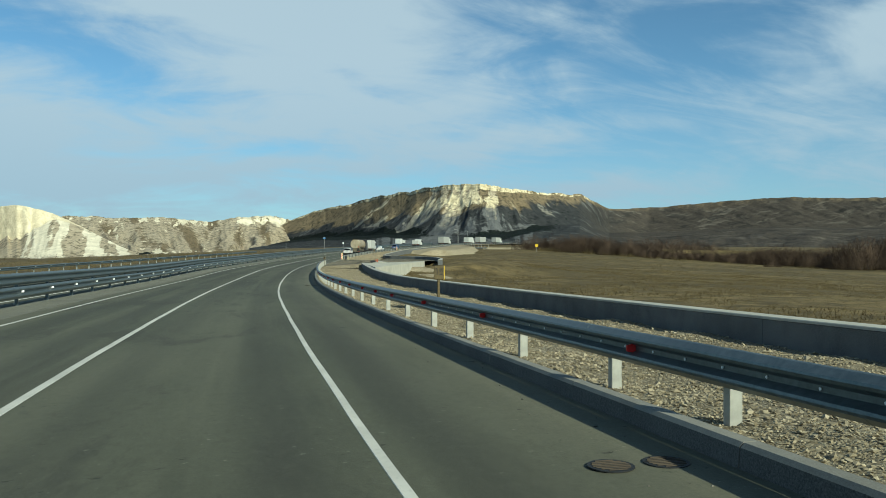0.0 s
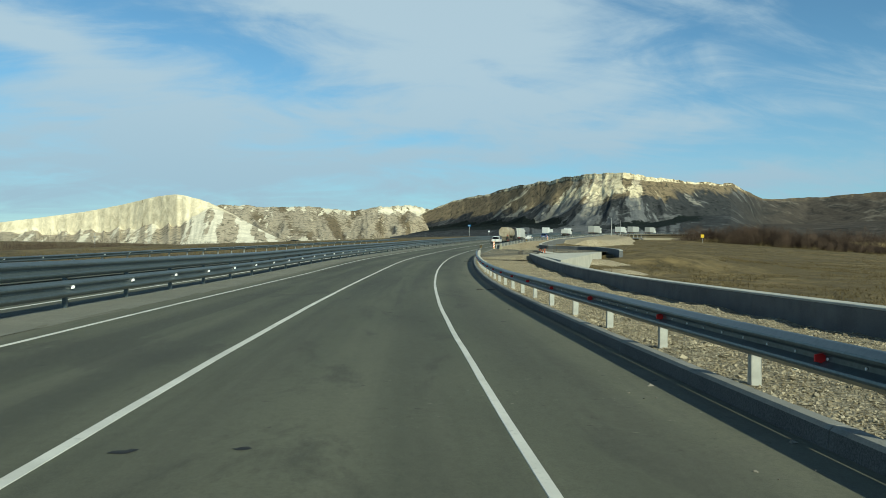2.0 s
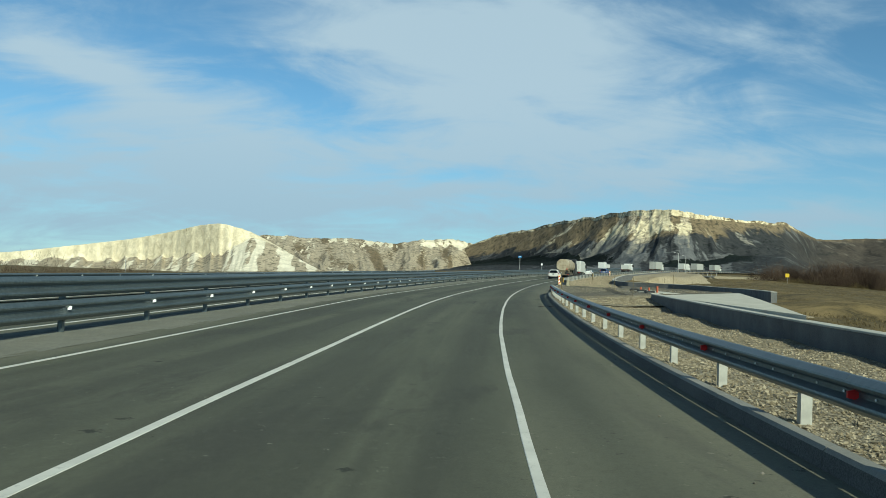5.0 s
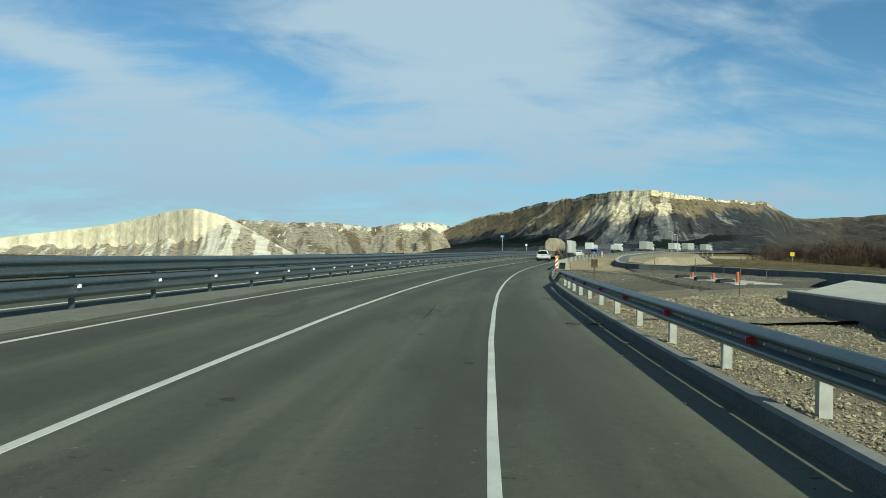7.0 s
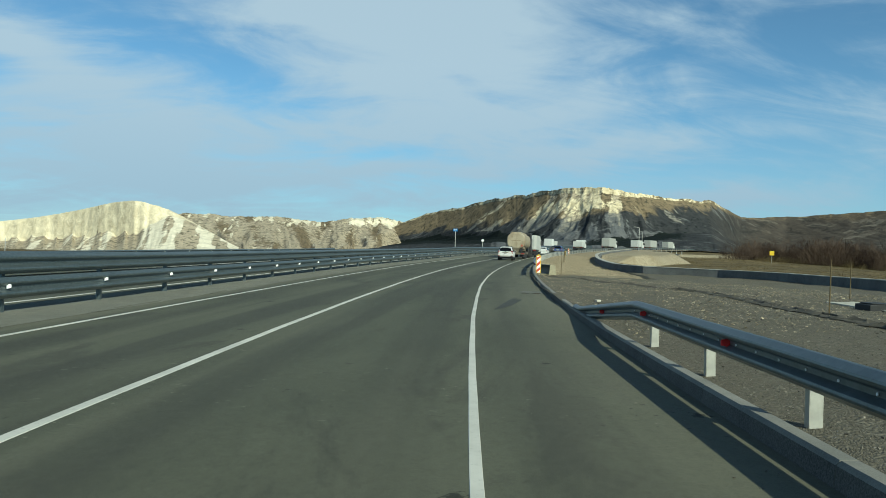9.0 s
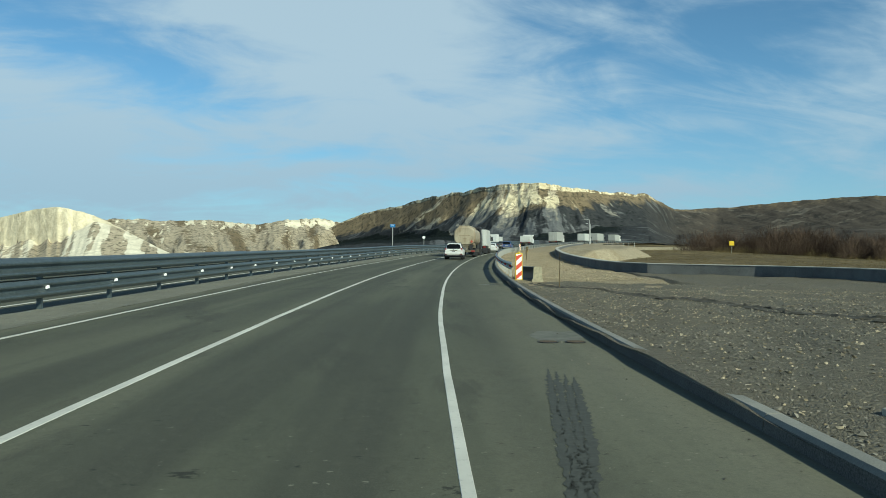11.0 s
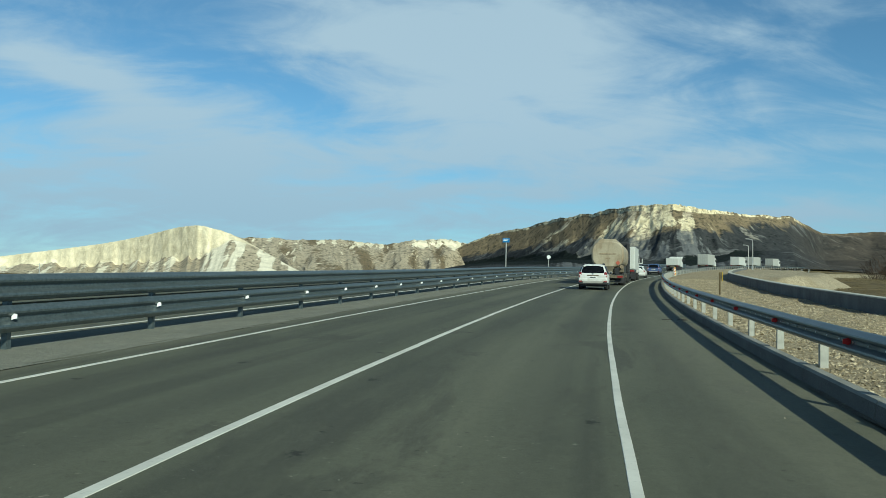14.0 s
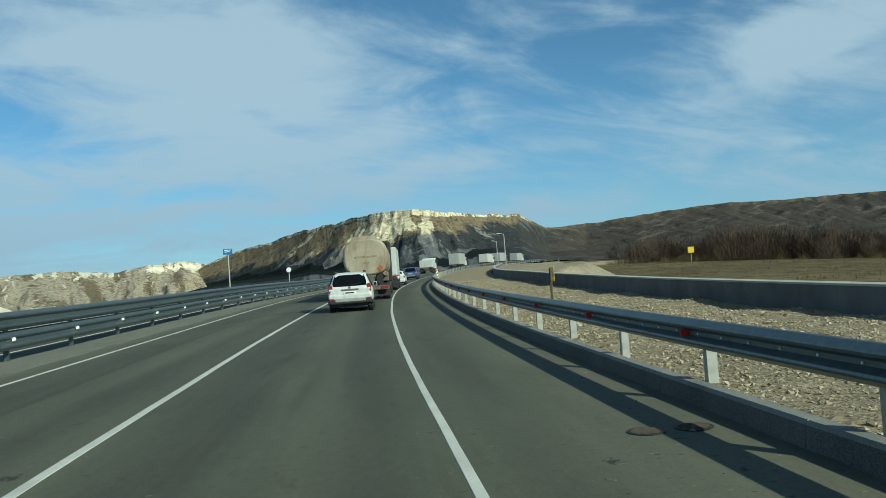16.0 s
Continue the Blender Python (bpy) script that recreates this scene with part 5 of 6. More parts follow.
def road_mark(name, pts, width, mat, label, category, ragged=0.3, seed=1, lift=0.0035):
    """A thin ragged film on the asphalt along (along, right) points."""
    rng = np.random.default_rng(seed)
    pts = np.array(pts, float)
    d = np.concatenate([[0], np.cumsum(np.hypot(*np.diff(pts, axis=0).T))])
    n = max(6, int(d[-1] / 0.06))
    q = np.linspace(0, d[-1], n)
    ss, uu = np.interp(q, d, pts[:, 0]), np.interp(q, d, pts[:, 1])
    ts, tu = np.gradient(ss), np.gradient(uu)
    L = np.hypot(ts, tu)
    ns, nu = -tu / L, ts / L
    taper = np.clip(np.minimum(q, d[-1] - q) / (0.15 * d[-1]), 0.15, 1)
    V = []
    for sgn in (-1, 1):
        w = sgn * width / 2 * taper * (1 + ragged * rng.normal(0, 1, n))
        V.append(place(ss + ns * w, uu + nu * w, lift))
    V = np.concatenate(V)
    F = [(i, i + 1, n + i + 1, n + i) for i in range(n - 1)]
    ob = mesh_ob(name, V, F, mat)
    tagged(ob, label, category, kind="structure")


M_BLACKMARK = plain("black_mark", (0.014, 0.014, 0.013), 0.8, 0, 0.4, 8)
M_RUBBER_FILM = plain("tyre_film", (0.055, 0.056, 0.046), 0.85, 0, 0.3, 14)
M_OLDPAINT = plain("worn_paint", (0.19, 0.187, 0.155), 0.7, 0, 0.5, 20)
_r = np.random.default_rng(5)
_cs = np.linspace(86.4, 91.4, 34)
road_mark("road_crack", np.stack([_cs, -1.5 + 0.035 * np.cumsum(_r.normal(0, 0.6, 34)) * 0.5], -1), 0.035, M_BLACKMARK, "long dark crack in the asphalt lane", "crack", 0.5, 3)
for k in range(4):
    road_mark("skid_mark", [(113.2 + 0.3 * k, 0.50 + 0.085 * k), (116, 0.84 + 0.08 * k), (119.4 - 0.2 * k, 1.26 + 0.07 * k)], 0.082 + 0.014 * (k % 2), M_RUBBER_FILM, "dark tyre skid mark on the asphalt shoulder", "skid mark", 0.4, 11 + k)
road_mark("worn_stripe", [(141.7, 1.35), (141.3, 2.3)], 0.26, M_OLDPAINT, "short worn white stripe across the gutter", "road marking", 0.25, 21)
road_mark("dark_patch", [(96.4, 1.5), (95.8, 1.85)], 0.24, M_BLACKMARK, "small dark patch on the asphalt", "patch", 0.12, 24)
road_mark("dark_patch", [(26.1, -3.1), (26.2, -2.9)], 0.10, M_BLACKMARK, "small dark patch on the asphalt", "patch", 0.3, 25)
road_mark("dark_patch", [(26.2, -2.2), (26.2, -2.05)], 0.08, M_BLACKMARK, "small dark patch on the asphalt", "patch", 0.3, 26)
M_PALEASPHALT = plain("pale_asphalt", (0.125, 0.124, 0.10), 0.9, 0, 0.3, 5)
road_mark("asphalt_patch", [(123.3, 1.5), (123.2, 2.42)], 1.5, M_PALEASPHALT, "pale patched asphalt round the gutter drain", "patch", 0.06, 41, 0.0025)
M_SOIL = plain("dark_soil", (0.075, 0.066, 0.048), 0.95, 0, 0.5, 9)
_ru = np.linspace(91.8, 141, 240)
_rw = np.interp(_ru, [91.8, 96, 101, 112, 120, 126, 131, 135, 137, 141], [6.5, 6.75, 6.9, 7.1, 7.6, 7.1, 6.4, 5.3, 4.2, 3.5]) + 0.035 * _r.normal(0, 1, 240)


def furrow():
    """A shallow ditch line: a dark bed between two low ragged lips."""
    hz = on_lay(_ru, _rw)
    rng = np.random.default_rng(31)
    offs = (-0.24, -0.12, -0.06, 0.05, 0.13, 0.26)
    rise = (0.0, 0.03, -0.004, -0.004, 0.035, 0.0)
    V = np.concatenate([place(_ru, _rw + o + 0.03 * rng.normal(0, 1, 240), hz + r * (1 + 0.5 * rng.normal(0, 1, 240)) + 0.008) for o, r in zip(offs, rise)])
    F = [(k * 240 + i, k * 240 + i + 1, (k + 1) * 240 + i + 1, (k + 1) * 240 + i) for k in range(5) for i in range(239)]
    ob = mesh_ob("furrow", V, F, M_SOIL)
    tagged(ob, "dark ragged furrow running across the gravel lay-by", "furrow", kind="structure")


def on_lay(s, u):
    return 0.12 + yard_bumps(s, u) + yard_lift(s, u)


furrow()
for s, u in ((5.3, 1.75), (50.8, 1.9), (86.7, 1.92), (122.3, 1.9), (162.05, 1.95)):
    drain(s, u)


# ---- warning board and concrete block ----
M_BOARDRED = plain("faded_red_film", (0.58, 0.075, 0.035), 0.45)
M_BLOCKSHADE = plain("block_shade_black", (0.012, 0.013, 0.014), 0.35, 0, 0.4, 5)


def warning_board(s, u, turn, h=1.05):
    g = empty("warning_board", along(s, u, 0.24, turn))
    tagged(g, "red and white striped warning board with a yellow border", "warning board", "warning boards")
    part("border", box(bmesh.new(), -0.14, 0.14, 0.0, 0.05, 0.0, h, 0.02), M_YELLOW, g)
    part("face", box(bmesh.new(), -0.108, 0.108, -0.008, -0.0005, 0.035, h - 0.035), M_WSIGN, g)
    for i in range(3):
        z = 0.03 + i * 0.37
        bm = bmesh.new()
        pts = [(-0.108, z - 0.02), (0.108, z + 0.17), (0.108, z + 0.35), (-0.108, z + 0.16)]
        lim = lambda q: min(max(q, 0.035), h - 0.035)
        v = [bm.verts.new((x, -0.011, lim(zz))) for x, zz in pts] + [bm.verts.new((x, -0.0085, lim(zz))) for x, zz in pts]
        for f in ((0, 1, 2, 3), (7, 6, 5, 4), (0, 4, 5, 1), (1, 5, 6, 2), (2, 6, 7, 3), (3, 7, 4, 0)):
            bm.faces.new([v[j] for j in f])
        part("stripe", bm, M_BOARDRED, g)
    part("lamp", cyl(bmesh.new(), (0, 0.025, h), (0, 0.025, h + 0.06), 0.06, 0.05, 12), M_YELLOW, g)
    return g


warning_board(140.6, 2.88, 3)
warning_board(243.5, 2.95, 0)


M_OLIVE = plain("dusty_tan_concrete", (0.30, 0.27, 0.18), 0.85, 0, 0.4, 8)


def barrier_block(s, u, turn):
    """A precast concrete road block lying along the road; black on its side paints the shade there."""
    g = empty("concrete_block", along(s, u, 0.10, turn))
    tagged(g, "precast concrete road block, its shaded side painted black, with a tan end", "road block")
    sec = [(-0.24, 0), (-0.24, 0.08), (-0.20, 0.14), (-0.17, 0.60), (-0.15, 0.62), (0.15, 0.62), (0.17, 0.60), (0.20, 0.14), (0.24, 0.08), (0.24, 0)]
    bm = bmesh.new()
    L = 2.4
    a = [bm.verts.new((x, 0.0, z)) for x, z in sec]
    b = [bm.verts.new((x, L, z)) for x, z in sec]
    n = len(sec)
    for i in range(n):
        bm.faces.new((a[i], b[i], b[(i + 1) % n], a[(i + 1) % n]))
    bm.faces.new(a)
    bm.faces.new(b[::-1])
    bmesh.ops.recalc_face_normals(bm, faces=bm.faces)
    part("body", bm, M_OLIVE, g)
    # black sheet over the road side, shade put into its colour
    bm = bmesh.new()
    rows = [[bm.verts.new((x - 0.004, y, z)) for x, z in sec[1:5]] for y in (0.02, L - 0.02)]
    for i in range(3):
        bm.faces.new((rows[0][i], rows[0][i + 1], rows[1][i + 1], rows[1][i]))
    part("shade_coat", bm, M_BLOCKSHADE, g, "black coat painting the shade on the side")
    for y in (0.5, 1.9):
        part("lifting_eye", cyl(bmesh.new(), (-0.06, y, 0.615), (0.06, y, 0.615), 0.015, 0.015, 8), M_DARK, g)
    return g


barrier_block(142.6, 3.8, 14)


# ---- vehicles ----
def paint(name, c, rough=0.3, dirt=0.5):
    m = Mat(name, rough, 0, 0.5)
    n = m.noise(3.0, 6, 0.65)
    sp = m.n.new("ShaderNodeSeparateXYZ")
    m.l.new(m.tc.outputs["Object"], sp.inputs[0])
    low = m.ramp(sp.outputs["Z"], 0.3, 1.1, 1.0, 0.0)
    f = m.math("MULTIPLY", m.math("ADD", low, 0.25), m.ramp(n, 0.35, 0.7))
    c2 = m.mix(m.math("MULTIPLY", f, dirt), c, (0.23, 0.19, 0.13))
    return m.color(c2).m


M_CARWHITE = paint("white_car_paint", (0.62, 0.62, 0.59), 0.35, 0.7)
M_CARBLUE = paint("blue_car_paint", (0.03, 0.07, 0.20))
M_CARDARK = paint("dark_car_paint", (0.05, 0.055, 0.06))
M_TRUCKWHITE = paint("white_truck_paint", (0.52, 0.52, 0.48), 0.45, 0.8)
M_TARP = paint("grey_tarpaulin", (0.34, 0.34, 0.31), 0.7, 0.8)
M_TYRE = plain("tyre_rubber", (0.02, 0.02, 0.02), 0.85)
M_RIM = plain("steel_rim", (0.35, 0.35, 0.35), 0.4, 0.6)
M_BLACKP = plain("black_plastic", (0.025, 0.025, 0.027), 0.6)
M_TAIL = plain("tail_light_red", (0.20, 0.022, 0.02), 0.3)
M_CHROME = plain("chrome", (0.6, 0.6, 0.6), 0.2, 1.0)
M_PLATE = plain("plate_white", (0.7, 0.7, 0.68), 0.5, 0, 0.1)
M_SKID = plain("grey_skid_plate", (0.30, 0.29, 0.26), 0.5, 0.1)
M_SILVER = plain("silver_trim", (0.45, 0.45, 0.44), 0.4, 0.5)


def tank_mat():
    m = Mat("dirty_tank", 0.6, 0.0, 0.4)
    n = m.noise(0.8, 7, 0.65, None, 0.6)
    drip = m.noise(0.9, 7, 0.7, m.pos((1.6, 1.6, 0.45)), 0.9)
    fine = m.noise(9, 5, 0.7)
    c = m.mix(m.ramp(n, 0.3, 0.7), (0.27, 0.225, 0.145), (0.40, 0.35, 0.255))
    c = m.mix(m.ramp(drip, 0.45, 0.68, 0, 0.8), c, (0.17, 0.115, 0.062))
    c = m.mix(m.ramp(fine, 0.4, 0.75, 0, 0.35), c, (0.20, 0.165, 0.11))
    return m.color(c).rough(m.ramp(fine, 0.3, 0.7, 0.55, 0.8)).m


M_TANK = tank_mat()
M_HAZARD = plain("faded_orange", (0.36, 0.095, 0.055), 0.6, 0, 0.3)
M_FADED = plain("faded_lettering", (0.27, 0.21, 0.135), 0.8, 0, 0.5, 5)
M_GRIME = plain("grimy_frame", (0.13, 0.11, 0.075), 0.85, 0, 0.4)


def wheel(parent, x, y, r, w, side):
    bm = bmesh.new()
    prof = [(r * 0.62, -w / 2), (r * 0.93, -w / 2), (r, -w * 0.36), (r, w * 0.36), (r * 0.93, w / 2), (r * 0.62, w / 2)]
    n = 24
    rings = [[bm.verts.new((x + o, y + rr * math.cos(2 * math.pi * k / n), r + rr * math.sin(2 * math.pi * k / n))) for k in range(n)] for rr, o in prof]
    for a, b in zip(rings, rings[1:] + rings[:1]):
        for k in range(n):
            bm.faces.new((a[k], a[(k + 1) % n], b[(k + 1) % n], b[k]))
    ty = part("tyre", bm, M_TYRE, parent, smooth=True)
    part("rim", cyl(bmesh.new(), (x - w * 0.3, y, r), (x + w * 0.3, y, r), r * 0.64, r * 0.64, 20), M_RIM, ty)


def car_body(st):
    """A body shell through stations of (y, half width, sill, belt, roof, half roof width)."""
    bm = bmesh.new()
    rings = []
    for y, hw, z0, zb, zr, rw in st:
        right = [(hw * 0.90, z0), (hw * 0.985, z0 + 0.12), (hw, (z0 + zb) / 2), (hw * 0.985, zb - 0.06), (hw * 0.94, zb), ((rw + hw * 0.93) / 2 * 1.0, (zb + zr) / 2), (rw, zr - 0.07), (rw * 0.86, zr - 0.015), (rw * 0.45, zr)]
        ring = [bm.verts.new((x, y, z)) for x, z in right] + [bm.verts.new((-x, y, z)) for x, z in reversed(right)]
        rings.append(ring)
    n = len(rings[0])
    for a, b in zip(rings, rings[1:]):
        for i in range(n):
            bm.faces.new((a[i], a[(i + 1) % n], b[(i + 1) % n], b[i]))
    bm.faces.new(rings[0][::-1])
    bm.faces.new(rings[-1])
    return bm


def pane(name, pts, mat, parent, thick=0.012):
    """A thin plate through four or more points, a little proud of the body."""
    bm = bmesh.new()
    p = [Vector(q) for q in pts]
    nrm = (p[1] - p[0]).cross(p[2] - p[0]).normalized()
    f = [bm.verts.new(q + nrm * thick) for q in p]
    b = [bm.verts.new(q - nrm * thick) for q in p]
    bm.faces.new(f)
    bm.faces.new(b[::-1])
    for i in range(len(p)):
        j = (i + 1) % len(p)
        bm.faces.new((f[i], b[i], b[j], f[j]))
    return part(name, bm, mat, parent)


def suv(m, mat, label):
    g = empty("suv", m)
    tagged(g, label, "car", "cars on the road")
    st = [(0.02, 0.80, 0.52, 0.92, 0.98, 0.70), (0.06, 0.86, 0.40, 0.98, 1.06, 0.74), (0.16, 0.895, 0.36, 1.0, 1.30, 0.70), (0.34, 0.905, 0.33, 1.02, 1.555, 0.645), (0.55, 0.91, 0.33, 1.02, 1.615, 0.65), (1.2, 0.91, 0.33, 1.01, 1.645, 0.66), (2.0, 0.905, 0.33, 0.99, 1.63, 0.655), (2.6, 0.90, 0.33, 0.98, 1.56, 0.63), (3.15, 0.895, 0.33, 0.98, 1.16, 0.70), (3.3, 0.89, 0.33, 0.97, 1.06, 0.74), (4.0, 0.86, 0.34, 0.88, 0.95, 0.72), (4.2, 0.80, 0.38, 0.75, 0.82, 0.66), (4.3, 0.72, 0.42, 0.66, 0.70, 0.58)]
    body = part("body", car_body(st), mat, g, smooth=False)
    bm = bmesh.new()
    rows = [[bm.verts.new((x * w, y - 0.012 + 0.035 * abs(x) ** 3, z)) for x in (-1, -0.5, 0, 0.5, 1)] for y, z, w in ((0.045, 1.065, 0.66), (0.10, 1.18, 0.70), (0.145, 1.30, 0.665), (0.235, 1.42, 0.63), (0.318, 1.525, 0.585))]
    for p, q in zip(rows, rows[1:]):
        for i in range(4):
            bm.faces.new((p[i], p[i + 1], q[i + 1], q[i]))
    bmesh.ops.solidify(bm, geom=bm.faces[:], thickness=0.02)
    part("rear_window", bm, M_GLASS, g, smooth=True)
    part("rear_wiper", cyl(bmesh.new(), (0.02, 0.05, 1.1), (0.42, 0.08, 1.17), 0.012, 0.008, 6), M_BLACKP, g)
    for sx in (-1, 1):
        pane("side_window", [(sx * 0.885, 0.62, 1.05), (sx * 0.885, 1.42, 1.04), (sx * 0.70, 1.42, 1.54), (sx * 0.70, 0.72, 1.51)], M_GLASS, g, 0.02)
        pane("side_window", [(sx * 0.885, 1.52, 1.04), (sx * 0.88, 2.75, 1.02), (sx * 0.69, 2.45, 1.5), (sx * 0.70, 1.52, 1.54)], M_GLASS, g, 0.02)
        tl = part("tail_light", box(bmesh.new(), sx * 0.70, sx * 0.865, 0.025, 0.26, 0.80, 1.13, 0.03), M_TAIL, g)
        part("lens", box(bmesh.new(), sx * 0.73, sx * 0.84, 0.012, 0.03, 0.90, 0.97, 0.005), M_PLATE, tl)
        part("bumper_light", box(bmesh.new(), sx * 0.66, sx * 0.86, -0.045, 0.02, 0.50, 0.60, 0.015), M_TAIL, g)
        rail = part("roof_rail", cyl(bmesh.new(), (sx * 0.60, 0.5, 1.67), (sx * 0.60, 2.35, 1.69), 0.022, 0.022, 8), M_BLACKP, g)
        for y in (0.5, 1.4, 2.3):
            part("foot", box(bmesh.new(), sx * 0.60 - 0.03, sx * 0.60 + 0.03, y - 0.06, y + 0.06, 1.6, 1.68), M_BLACKP, rail)
        mr = part("mirror", box(bmesh.new(), sx * 0.90, sx * 1.08, 2.68, 2.80, 1.0, 1.18, 0.03), mat, g)
        part("mirror_glass", box(bmesh.new(), sx * 0.93, sx * 1.06, 2.67, 2.679, 1.02, 1.16), M_GLASS, mr)
        part("arch_trim", box(bmesh.new(), sx * 0.86, sx * 0.925, 0.2, 1.2, 0.33, 0.46, 0.02), M_BLACKP, g)
        part("sill_trim", box(bmesh.new(), sx * 0.86, sx * 0.915, 1.2, 3.0, 0.30, 0.42, 0.02), M_BLACKP, g)
        for y in (0.72, 3.38):
            wheel(g, sx * 0.79, y, 0.34, 0.22, sx)
    bp = part("rear_bumper", box(bmesh.new(), -0.87, 0.87, -0.05, 0.2, 0.34, 0.54, 0.05), M_BLACKP, g, "black plastic rear bumper")
    part("skid_plate", box(bmesh.new(), -0.62, 0.62, -0.066, -0.03, 0.43, 0.55, 0.025), M_SKID, bp)
    part("bumper_top", box(bmesh.new(), -0.875, 0.875, -0.045, 0.14, 0.52, 0.73, 0.05), mat, g)
    part("plate_frame", box(bmesh.new(), -0.36, 0.36, 0.0, 0.03, 0.875, 0.945, 0.012), M_GRIME, g, "dusty trim bar on the tailgate")
    pl = part("number_plate", box(bmesh.new(), -0.26, 0.26, -0.01, 0.02, 0.73, 0.85, 0.008), M_PLATE, g)
    part("bar", box(bmesh.new(), -0.2, 0.17, -0.014, -0.0105, 0.765, 0.815), M_BLACKP, pl)
    part("badge", cyl(bmesh.new(), (0, -0.005, 1.01), (0, 0.04, 1.01), 0.045, 0.045, 12), M_CHROME, g)
    part("exhaust", cyl(bmesh.new(), (-0.45, -0.02, 0.33), (-0.45, 0.3, 0.33), 0.035, 0.035, 12), M_DARK, g)
    part("aerial", cyl(bmesh.new(), (0, 0.5, 1.6), (0, 0.32, 1.82), 0.008, 0.004, 6), M_BLACKP, g)
    part("underbody", box(bmesh.new(), -0.8, 0.8, 0.15, 4.15, 0.22, 0.42), M_BLACKP, g)
    return g


def hatchback(m, mat, label):
    g = empty("car", m)
    tagged(g, label, "car", "cars on the road")
    st = [(0.03, 0.74, 0.45, 0.80, 0.90, 0.62), (0.08, 0.82, 0.34, 0.90, 1.0, 0.66), (0.45, 0.86, 0.28, 0.92, 1.40, 0.56), (0.8, 0.87, 0.27, 0.92, 1.46, 0.58), (1.9, 0.87, 0.27, 0.90, 1.47, 0.58), (2.5, 0.86, 0.27, 0.90, 1.36, 0.57), (3.1, 0.85, 0.28, 0.90, 1.0, 0.66), (3.8, 0.80, 0.3, 0.75, 0.82, 0.62), (4.05, 0.68, 0.36, 0.6, 0.64, 0.5)]
    part("body", car_body(st), mat, g)
    pane("rear_window", [(-0.6, 0.14, 1.0), (0.6, 0.14, 1.0), (0.5, 0.42, 1.34), (-0.5, 0.42, 1.34)], M_GLASS, g, 0.03)
    for sx in (-1, 1):
        pane("side_window", [(sx * 0.845, 0.6, 0.95), (sx * 0.845, 2.7, 0.94), (sx * 0.625, 2.3, 1.36), (sx * 0.625, 0.8, 1.36)], M_GLASS, g, 0.02)
        part("tail_light", box(bmesh.new(), sx * 0.62, sx * 0.83, 0.04, 0.2, 0.72, 0.92, 0.02), M_TAIL, g)
        for y in (0.7, 3.2):
            wheel(g, sx * 0.76, y, 0.30, 0.19, sx)
    part("rear_bumper", box(bmesh.new(), -0.83, 0.83, -0.04, 0.2, 0.30, 0.58, 0.05), mat, g)
    part("number_plate", box(bmesh.new(), -0.26, 0.26, -0.05, -0.035, 0.48, 0.58), M_PLATE, g)
    part("underbody", box(bmesh.new(), -0.75, 0.75, 0.15, 3.9, 0.2, 0.36), M_BLACKP, g)
    return g


def rounded_section(hw, z0, z1, r=0.75, n=9, flat=0.0):
    pts = []
    hh, cz = (z1 - z0) / 2, (z0 + z1) / 2
    for k in range(4 * n):
        a = 2 * math.pi * (k + 0.5) / (4 * n)
        c, s = math.cos(a), math.sin(a)
        e = 2.0 / 3.0
        x = hw * math.copysign(abs(c) ** e, c)
        z = cz + hh * math.copysign(abs(s) ** e, s)
        pts.append((x, z))
    return pts


